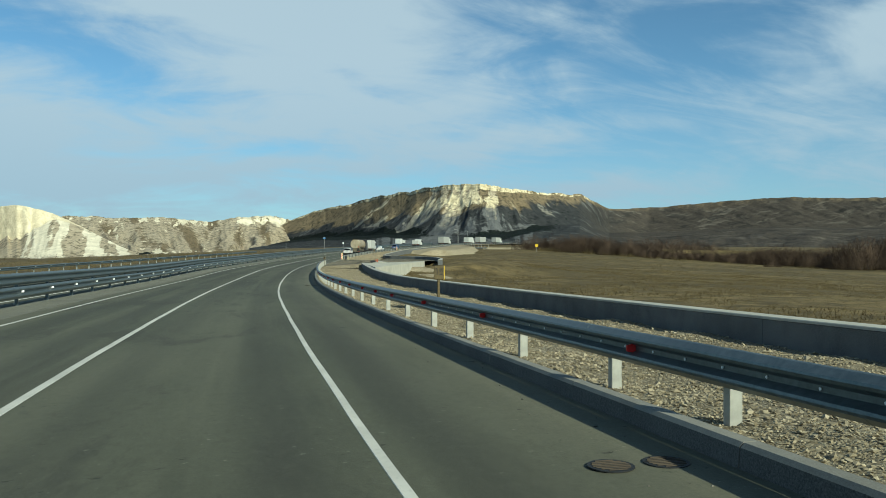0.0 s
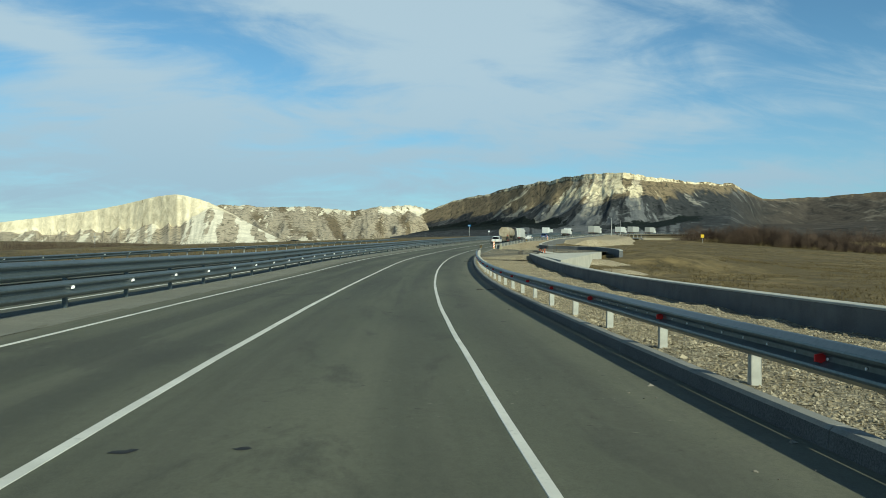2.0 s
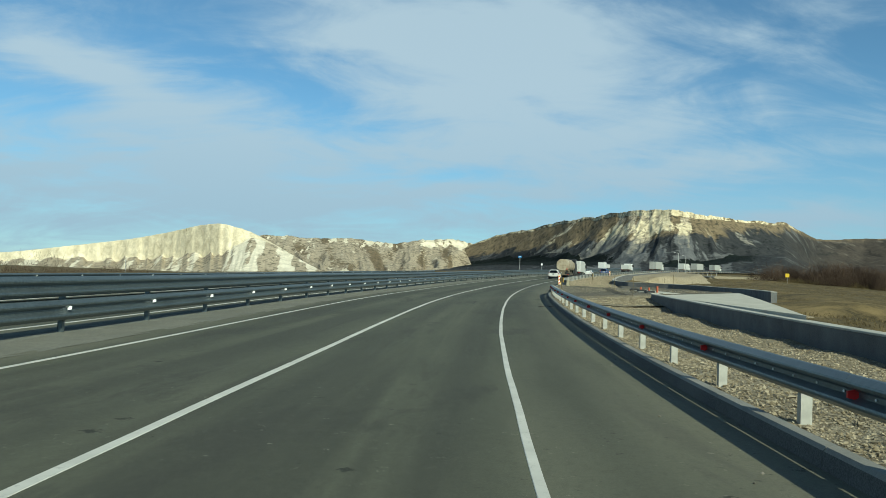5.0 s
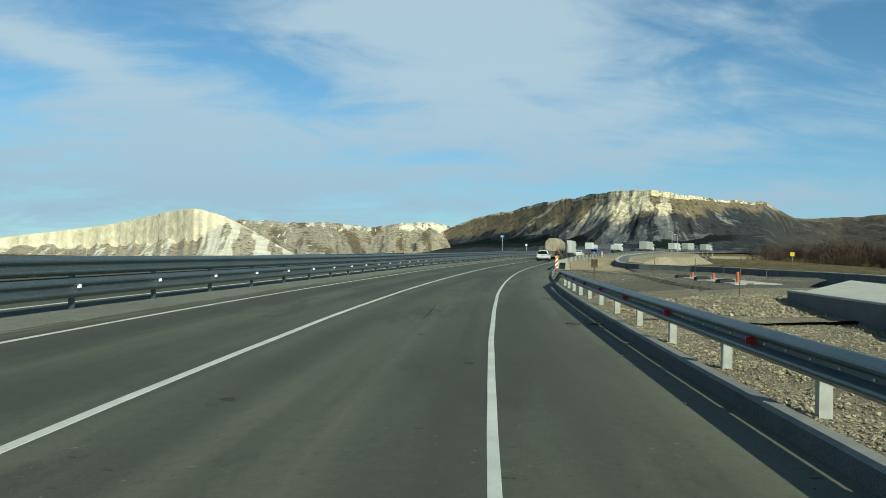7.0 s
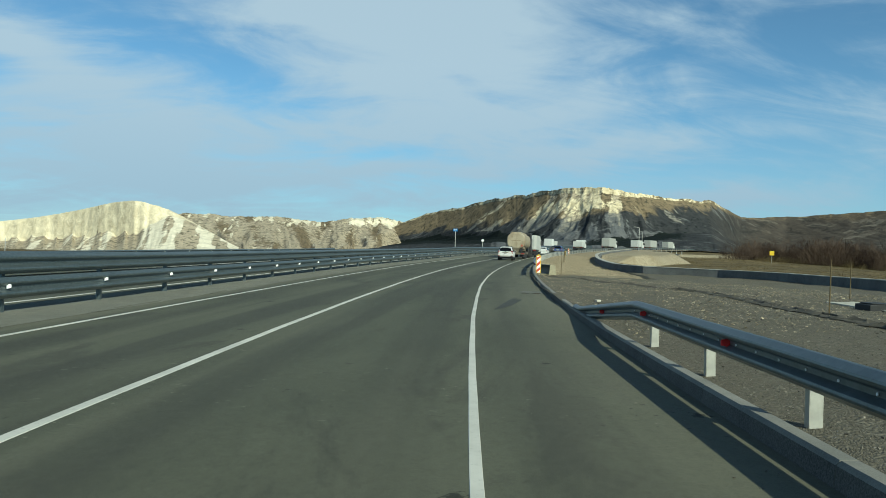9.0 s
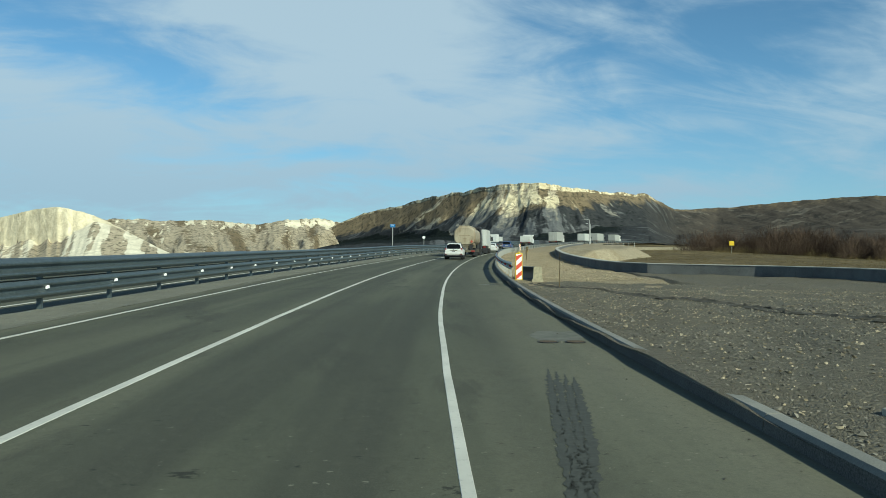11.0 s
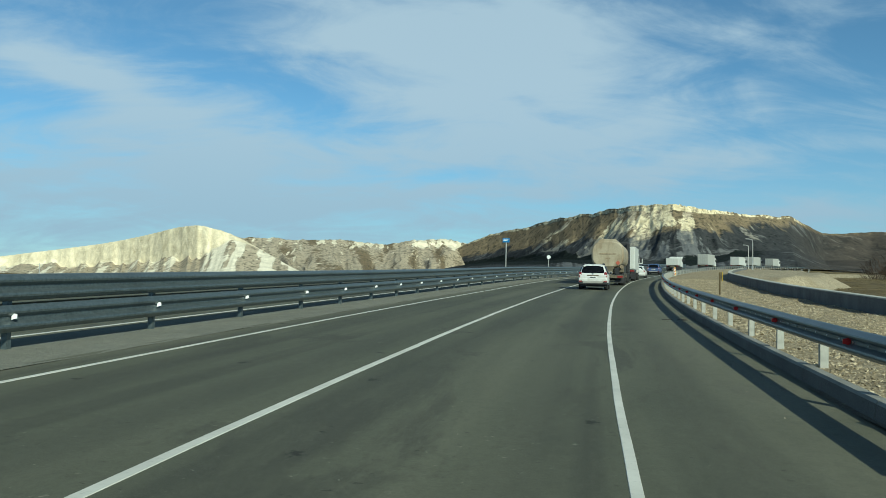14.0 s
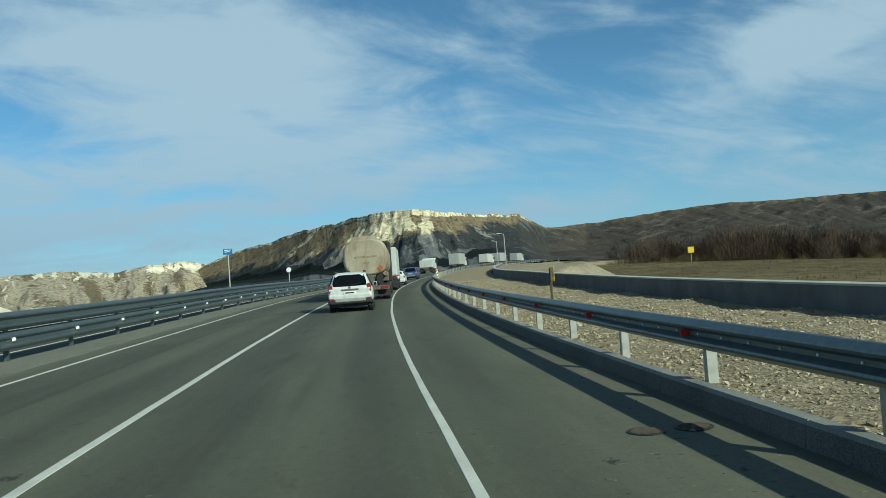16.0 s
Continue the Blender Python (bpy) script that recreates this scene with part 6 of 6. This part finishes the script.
def tanker(m, label):
    g = empty("tanker_truck", m)
    tagged(g, label, "truck", "trucks on the road")
    bm = bmesh.new()
    rings = []
    for y, k in ((0.0, 0.90), (0.06, 0.965), (0.2, 1.0), (9.2, 1.0), (9.4, 0.95)):
        sec = rounded_section(1.22, 1.35, 3.38)
        rings.append([bm.verts.new((x * k, y, 2.36 + (z - 2.36) * k)) for x, z in sec])
    n = len(rings[0])
    for a, b in zip(rings, rings[1:]):
        for i in range(n):
            bm.faces.new((a[i], a[(i + 1) % n], b[(i + 1) % n], b[i]))
    bm.faces.new(rings[0][::-1])
    bm.faces.new(rings[-1])
    part("tank", bm, M_TANK, g, "dirty cream tank streaked with rust")
    bm = bmesh.new()
    v = [bm.verts.new(p) for p in ((-0.78, 0.05, 3.2), (0.78, 0.05, 3.2), (0.6, 0.08, 3.52), (-0.6, 0.08, 3.52), (-0.78, 9.0, 3.2), (0.78, 9.0, 3.2), (0.6, 9.0, 3.52), (-0.6, 9.0, 3.52))]
    for f in ((0, 1, 2, 3), (7, 6, 5, 4), (3, 2, 6, 7), (1, 5, 6, 2), (0, 3, 7, 4), (0, 4, 5, 1)):
        bm.faces.new([v[i] for i in f])
    part("walkway", bm, M_TANK, g)
    part("faded_band", box(bmesh.new(), -0.62, 0.62, -0.012, 0.0, 2.34, 2.43), M_FADED, g)
    part("faded_mark", box(bmesh.new(), -0.16, 0.2, -0.011, 0.0, 2.02, 2.10), M_FADED, g)
    bm = bmesh.new()
    v = [bm.verts.new((0.78 + dx, y, 1.72 + dz)) for y in (-0.03, -0.01) for dx, dz in ((-0.18, 0), (0, -0.18), (0.18, 0), (0, 0.18))]
    for f in ((0, 1, 2, 3), (7, 6, 5, 4), (0, 4, 5, 1), (1, 5, 6, 2), (2, 6, 7, 3), (3, 7, 4, 0)):
        bm.faces.new([v[i] for i in f])
    part("hazard_plate", bm, M_HAZARD, g, "faded orange diamond hazard plate")
    part("frame", box(bmesh.new(), -0.5, 0.5, 0.1, 11.5, 0.95, 1.4, 0.02), M_GRIME, g)
    part("rear_panel", box(bmesh.new(), -0.55, 0.35, -0.02, 0.1, 0.75, 1.36, 0.02), M_GRIME, g)
    bp = part("bumper", box(bmesh.new(), -1.2, 1.2, -0.08, 0.08, 0.55, 0.78, 0.02), M_GRIME, g)
    for sx in (-1, 1):
        part("tail_light", box(bmesh.new(), sx * 0.75, sx * 1.15, -0.1, -0.081, 0.6, 0.74), M_TAIL, bp)
        part("mudflap", box(bmesh.new(), sx * 0.55, sx * 1.2, 0.28, 0.31, 0.2, 0.9), M_BLACKP, g)
        part("side_guard", box(bmesh.new(), sx * 1.15, sx * 1.2, 1.0, 6.0, 0.6, 0.95, 0.02), M_GRIME, g)
        for y in (1.0, 2.3, 3.6, 9.8):
            wheel(g, sx * 1.0, y, 0.5, 0.42, sx)
        wheel(g, sx * 1.02, 12.9, 0.5, 0.32, sx)
    part("hose_box", box(bmesh.new(), 0.55, 1.2, 0.35, 1.0, 1.0, 1.5, 0.05), M_GRIME, g)
    part("canister", cyl(bmesh.new(), (1.05, -0.05, 1.42), (1.05, 0.25, 1.42), 0.13, 0.13, 16), M_FADED, g)
    part("ladder", box(bmesh.new(), 0.55, 0.9, -0.05, -0.02, 0.9, 1.35), M_DARK, g)
    part("cab", box(bmesh.new(), -1.22, 1.22, 11.2, 13.6, 0.9, 3.0, 0.12), M_CARDARK, g)
    part("air_deflector", box(bmesh.new(), -1.15, 1.18, 10.6, 12.6, 2.9, 3.75, 0.1), M_BLACKP, g)
    part("exhaust_stack", box(bmesh.new(), 1.0, 1.28, 10.2, 10.6, 1.0, 3.6, 0.05), M_BLACKP, g)
    return g


def box_truck(m, mat, cabmat, label, L=8.0, H=3.6):
    g = empty("box_truck", m)
    tagged(g, label, "truck", "trucks on the road")
    part("cargo_box", box(bmesh.new(), -1.25, 1.25, 0.0, L, 1.1, H, 0.04), mat, g)
    for sx in (-1, 1):
        dr = part("door", box(bmesh.new(), sx * 0.02, sx * 1.2, -0.03, -0.004, 1.18, H - 0.08, 0.008), mat, g)
        for x in (0.25, 0.8):
            part("lock_bar", cyl(bmesh.new(), (sx * x, -0.05, 1.2), (sx * x, -0.05, H - 0.1), 0.02, 0.02, 6), M_SILVER, dr)
        part("tail_light", box(bmesh.new(), sx * 0.8, sx * 1.2, -0.06, 0.0, 0.9, 1.04, 0.01), M_TAIL, g)
        part("mudflap", box(bmesh.new(), sx * 0.6, sx * 1.22, 0.4, 0.43, 0.2, 0.95), M_BLACKP, g)
        for y in (1.2, 2.4, L + 0.9):
            wheel(g, sx * 1.02, y, 0.48, 0.4, sx)
    part("frame", box(bmesh.new(), -0.5, 0.5, 0.1, L + 1.6, 0.75, 1.12), M_GRIME, g)
    part("bumper", box(bmesh.new(), -1.2, 1.2, -0.05, 0.06, 0.5, 0.66, 0.02), M_BLACKP, g)
    part("cab", box(bmesh.new(), -1.2, 1.2, L + 0.25, L + 2.3, 0.8, 2.9, 0.12), cabmat, g)
    pane("side_window", [(1.205, L + 1.0, 1.9), (1.205, L + 2.0, 1.9), (1.205, L + 1.9, 2.6), (1.205, L + 1.0, 2.6)], M_GLASS, g)
    part("mirror", box(bmesh.new(), 1.25, 1.5, L + 2.1, L + 2.2, 1.9, 2.5, 0.03), M_BLACKP, g)
    return g


suv(along(188.0, -1.63), M_CARWHITE, "white compact off-road car with dark rear window, dusty below")
tanker(along(199.0, -1.32), "tanker truck with a dirty cream tank and orange hazard plate")
box_truck(along(216.5, -1.25), M_TRUCKWHITE, M_TRUCKWHITE, "white box truck ahead of the tanker", 7.0, 3.3)
hatchback(along(236, -1.0), M_CARWHITE, "small white car driving ahead of the trucks")
suv(along(262, -1.4), M_CARBLUE, "dark blue off-road car on the bend")
hatchback(along(280, -5.2), M_CARDARK, "dark grey car in the far lane")
box_truck(along(305, -4.2), M_TRUCKWHITE, M_CARWHITE, "white delivery van on the bend", 3.2, 2.5)
box_truck(along(345, -5.3), M_TARP, M_TRUCKWHITE, "grey tarpaulin truck on the distant bend", 8.0, 3.7)
box_truck(along(378, -4.6), M_TRUCKWHITE, M_TRUCKWHITE, "white truck queueing on the distant bend", 6.0, 3.4)
box_truck(along(394, -4.6), M_TARP, M_CARDARK, "grey tarpaulin truck queueing on the distant bend", 8.0, 3.6)
box_truck(along(416, -4.6), M_TARP, M_TRUCKWHITE, "pale truck at the head of the queue", 6.0, 3.4)
box_truck(along(330, -17.3, 0, 180), M_TRUCKWHITE, M_CARWHITE, "small white van on the opposite carriageway", 3.4, 2.3)


# ---- far barrier beyond the opposite carriageway ----
def far_rail(s0, s1, u):
    g = empty("guard_rail")
    tagged(g, "galvanised guard rail beyond the opposite carriageway", "guard rail")
    s = s0
    while s < s1:
        sweep("beam", w_section(-1), s, s + 12.0, 2.0, M_STEEL, g, u, 0.56)
        s += 12.0
    pm, rm = post_mesh(0.72, -1), reflector_mesh(M_WHITE, 0.05)
    s = s0 + 1
    while s < s1:
        child("post", pm, g, along(s, u - 0.14))
        child("reflector", rm, g, along(s, u + 0.01, 0.60, 180))
        s += 4.0


far_rail(10, 180, -23.3)


# ---- stones, grass, bare thickets ----
RNG = np.random.default_rng(7)


def scatter_stones(name, n, s0, s1, u0, u1, base, sizes, mat, label, where=None):
    S = RNG.uniform(s0, s1, n)
    U = RNG.uniform(u0, u1, n)
    if where is not None:
        ok = where(S, U) | (RNG.random(n) < 0.25)
        S, U, n = S[ok], U[ok], int(ok.sum())
    P = place(S, U, 0.0).copy()
    P[:, 2] += base(S, U)
    r = RNG.uniform(*sizes, n) * np.where(RNG.random(n) < 0.06, 1.9, 1.0)
    unit = np.array([(1, 0, 0), (-1, 0, 0), (0, 1, 0), (0, -1, 0), (0, 0, 0.75), (0, 0, -0.75)], float)
    jit = unit[None] * RNG.uniform(0.55, 1.3, (n, 6, 3)) + RNG.uniform(-0.38, 0.38, (n, 6, 3))
    q, _ = np.linalg.qr(RNG.normal(size=(n, 3, 3)))
    q[np.linalg.det(q) < 0, :, 0] *= -1
    jit = np.einsum("nij,nkj->nki", q, jit) * np.array([1.15, 1.15, 0.75])
    V = jit * r[:, None, None] + P[:, None] + np.array([0, 0, 1]) * (r * 0.2)[:, None, None]
    tri = np.array([(0, 2, 4), (2, 1, 4), (1, 3, 4), (3, 0, 4), (2, 0, 5), (1, 2, 5), (3, 1, 5), (0, 3, 5)])
    F = (tri[None] + (np.arange(n) * 6)[:, None, None]).reshape(-1, 3)
    ob = mesh_ob(name, V.reshape(-1, 3), F.tolist(), mat)
    tagged(ob, label, "stones", kind="stuff")


def stone_mat(name, lo, hi):
    m = Mat(name, 0.9, 0, 0.25)
    r = m.island()
    n = m.noise(25, 4, 0.6)
    c = m.mix(r, lo, hi)
    return m.color(m.mix(m.ramp(n, 0.3, 0.7, 0, 0.4), c, lo)).m


M_STONE = stone_mat("limestone_chips", (0.17, 0.138, 0.083), (0.44, 0.38, 0.265))
M_STONE3 = stone_mat("tan_chips", (0.20, 0.16, 0.095), (0.54, 0.46, 0.32))
M_STONE2 = stone_mat("grey_chips", (0.065, 0.060, 0.048), (0.27, 0.245, 0.195))
slope1 = lambda s, u: 0.15 - 0.09 * (u - 2.69) / 4.9 + verge_wobble(s, u) + yard_lift(s, u)
slope3 = lambda s, u: 0.18 - 0.02 * (u - 2.66) / 6.74 + verge_wobble(s, u)
scatter_stones("stones", 46000, 4, 60, 2.6, 5.2, slope1, (0.008, 0.023), M_STONE, "pale limestone chips strewn over the verge")
scatter_stones("stones", 7000, 87, 92.5, 3.0, 9.0, lambda s, u: 0.165 + verge_wobble(s, u) + yard_lift(s, u) - 0.10 * np.clip((s - 95) / 2.2, 0, 1), (0.012, 0.036), M_STONE, "pale limestone chips at the end of the verge")
scatter_stones("stones", 26000, 60, 95, 2.6, 5.2, slope1, (0.008, 0.023), M_STONE, "pale limestone chips strewn over the verge")
scatter_stones("stones", 34000, -4, 92, 5.0, 7.2, slope1, (0.009, 0.025), M_STONE, "pale limestone chips strewn over the verge")
scatter_stones("stones", 30000, 144, 185, 2.8, 8.8, slope3, (0.009, 0.030), M_STONE3, "pale limestone chips strewn over the verge")
scatter_stones("stones", 9000, 185, 225, 2.8, 8.8, slope3, (0.014, 0.04), M_STONE3, "pale limestone chips strewn over the verge")
on_yard = lambda s, u: 0.12 + yard_bumps(s, u) + yard_lift(s, u)
scatter_stones("stones", 9000, 106, 138, 2.8, 14, on_yard, (0.007, 0.024), M_STONE, "pale limestone chips scattered over the lay-by")
scatter_stones("stones", 30000, 108, 142, 2.7, 14, on_yard, (0.008, 0.024), M_STONE2, "grey crushed stones on the lay-by", lambda s, u: fbm(s * 0.55, u, 1.6, 7.0, 3) > -0.1)
scatter_stones("stones", 14000, 96, 112, 2.7, 11, on_yard, (0.005, 0.014), M_STONE2, "fine grey grit on the lay-by")
scatter_stones("stones", 500, -5, 170, 1.5, 2.3, lambda s, u: 0.0 * s, (0.006, 0.018), M_STONE2, "small loose stones in the gutter")


def grass_mat():
    m = Mat("dry_grass", 0.9, 0, 0.2)
    return m.color(m.mix(m.island(), (0.06, 0.045, 0.019), (0.17, 0.13, 0.06))).m


M_GRASS = grass_mat()


def grass(name, n, s0, s1, u0, u1, h0, h1, label, power=1.6):
    S = RNG.uniform(s0, s1, n)
    U = u0 + (u1 - u0) * RNG.random(n) ** power
    P = place(S, U, 0.0)
    Z = ground_z(P[:, 0], P[:, 1]) - 0.04
    k = 5
    a = RNG.uniform(0, 6.28, (n, k))
    h = RNG.uniform(h0, h1, (n, k)) * (0.6 + 0.6 * (fbm(S, U, 6.0, 3.0, 3) > 0))[:, None]
    w = 0.018 + 0.02 * RNG.random((n, k))
    bx = P[:, 0][:, None] + RNG.uniform(-0.35, 0.35, (n, k))
    by = P[:, 1][:, None] + RNG.uniform(-0.35, 0.35, (n, k))
    z = np.broadcast_to(Z[:, None], (n, k))
    lean = RNG.uniform(0.2, 1.5, (n, k)) * h
    b = RNG.uniform(0, 6.28, (n, k))
    V = np.stack([np.stack([bx - w * np.cos(a), by - w * np.sin(a), z], -1), np.stack([bx + w * np.cos(a), by + w * np.sin(a), z], -1), np.stack([bx + lean * np.cos(b), by + lean * np.sin(b), z + h], -1)], 2).reshape(-1, 3)
    F = np.arange(len(V)).reshape(-1, 3)
    ob = mesh_ob(name, V, F.tolist(), M_GRASS)
    tagged(ob, label, "grass", kind="stuff")


grass("grass", 36000, -10, 150, 7.7, 75, 0.05, 0.2, "dry yellow winter grass tufts in the field")
grass("grass", 16000, 60, 330, 12, 110, 0.08, 0.3, "dry yellow winter grass tufts in the field", 1.1)
grass("grass", 4000, 0, 260, -60, -25, 0.15, 0.5, "dry grass beside the opposite carriageway", 1.0)


def twig_mat():
    m = Mat("bare_twigs", 0.95, 0, 0.1)
    return m.color(m.mix(m.island(), (0.036, 0.025, 0.019), (0.10, 0.071, 0.050))).m


M_TWIG = twig_mat()


def thicket(name, spots, label, kind="stuff", per=260, mat=None):
    """Bare winter shrubs: stems from the root, each with fine side twigs."""
    V, F = [], []
    c = 0
    for x, y, h, w in spots:
        z = on_ground(x, y) - 0.1
        n = int(per * 1.5)
        a = RNG.uniform(0, 6.28, n)
        # twigs fill a loose dome, upright below and spreading at its skin
        r = np.sqrt(RNG.random(n)) * w
        low = RNG.random(n) ** 1.3
        roof = h * np.sqrt(np.clip(1.0 - (r / (1.08 * w)) ** 2, 0.05, 1)) * (0.8 + 0.2 * np.sin(3 * a + x))
        start = np.stack([x + r * np.cos(a), y + r * np.sin(a), z + low * roof * 0.82], -1)
        ln = RNG.uniform(0.08, 0.20, n) * h * np.where(RNG.random(n) < 0.12, 1.5, 1.0)
        tip = RNG.normal(0, 0.42, (n, 3))
        tip[:, 2] = 1.0
        tip[:, :2] += np.stack([np.cos(a), np.sin(a)], -1) * (0.5 * r / w)[:, None]
        side = np.stack([-np.sin(a + 1.0), np.cos(a + 1.0), np.zeros(n)], -1)
        wd = RNG.uniform(0.012, 0.035, n)[:, None] * (0.5 + h * 0.12)
        q = np.stack([start - side * wd, start + side * wd, start + tip * ln[:, None]], 1)
        V.append(q.reshape(-1, 3))
        F.append((np.arange(n * 3).reshape(-1, 3) + c))
        c += n * 3
    ob = mesh_ob(name, np.concatenate(V), np.concatenate(F).tolist(), mat or M_TWIG)
    tagged(ob, label, "shrubs", kind=kind)
    return ob


def bearing_spots(n, az0, az1, d0, d1, h0, h1):
    a, r, h = np.radians(RNG.uniform(az0, az1, n)), RNG.uniform(d0, d1, n), RNG.uniform(h0, h1, n)
    return [(r[i] * math.sin(a[i]), r[i] * math.cos(a[i]), h[i], h[i] * RNG.uniform(0.6, 1.0)) for i in range(n)]


def line_spots(n, p, q, spread, h0, h1):
    out = []
    for _ in range(n):
        f, o = RNG.random(), RNG.normal(0, spread)
        h = RNG.uniform(h0, h1) * (0.75 + 0.35 * math.sin(9 * f + 1.0))
        out.append((p[0] + (q[0] - p[0]) * f + o, p[1] + (q[1] - p[1]) * f + 0.8 * o, h, h * RNG.uniform(0.55, 0.95)))
    return out


thicket("bare_thicket", line_spots(34, (112, 297), (128, 283), 4, 5.0, 7.6), "clump of bare brown trees at the field edge", per=1000)
thicket("bare_thicket", line_spots(150, (124, 284), (190, 206), 7, 5.6, 8.0), "bare brown winter thicket across the field", per=1300)
thicket("bare_thicket", line_spots(110, (185, 212), (250, 120), 9, 9.0, 12.5), "tall bare riverside trees beyond the field", per=1400)
thicket("bare_thicket", line_spots(90, (150, 310), (290, 160), 16, 6.5, 9.5), "tall bare trees behind the winter thicket", per=900)
thicket("dry_reeds", line_spots(240, (108, 290), (225, 118), 3, 1.2, 2.4), "pale dry reeds in front of the thicket", per=200, mat=M_GRASS)
thicket("bare_thicket", bearing_spots(80, 25, 60, 330, 520, 2.5, 5.0), "bare brown winter thicket on the plain", per=220)
thicket("bare_thicket", bearing_spots(60, -36, -14, 240, 460, 5.0, 10.0), "bare shrubs on the plain below the cliff", per=420)
thicket("bare_thicket", bearing_spots(70, -38, -29, 520, 760, 16.0, 22.0), "row of bare trees far out on the plain", per=420)
thicket("dark_trees", bearing_spots(60, -26, -8, 900, 1300, 9.0, 15.0), "dark trees scattered below the chalk cliff", per=260)
thicket("dark_trees", bearing_spots(90, -24, 2, 520, 900, 3.0, 7.0), "dark bare trees round the houses on the plain", per=120)
thicket("dark_trees", bearing_spots(160, 10, 48, 650, 1000, 4.0, 8.0), "dark tree lines on the foothills", per=110)
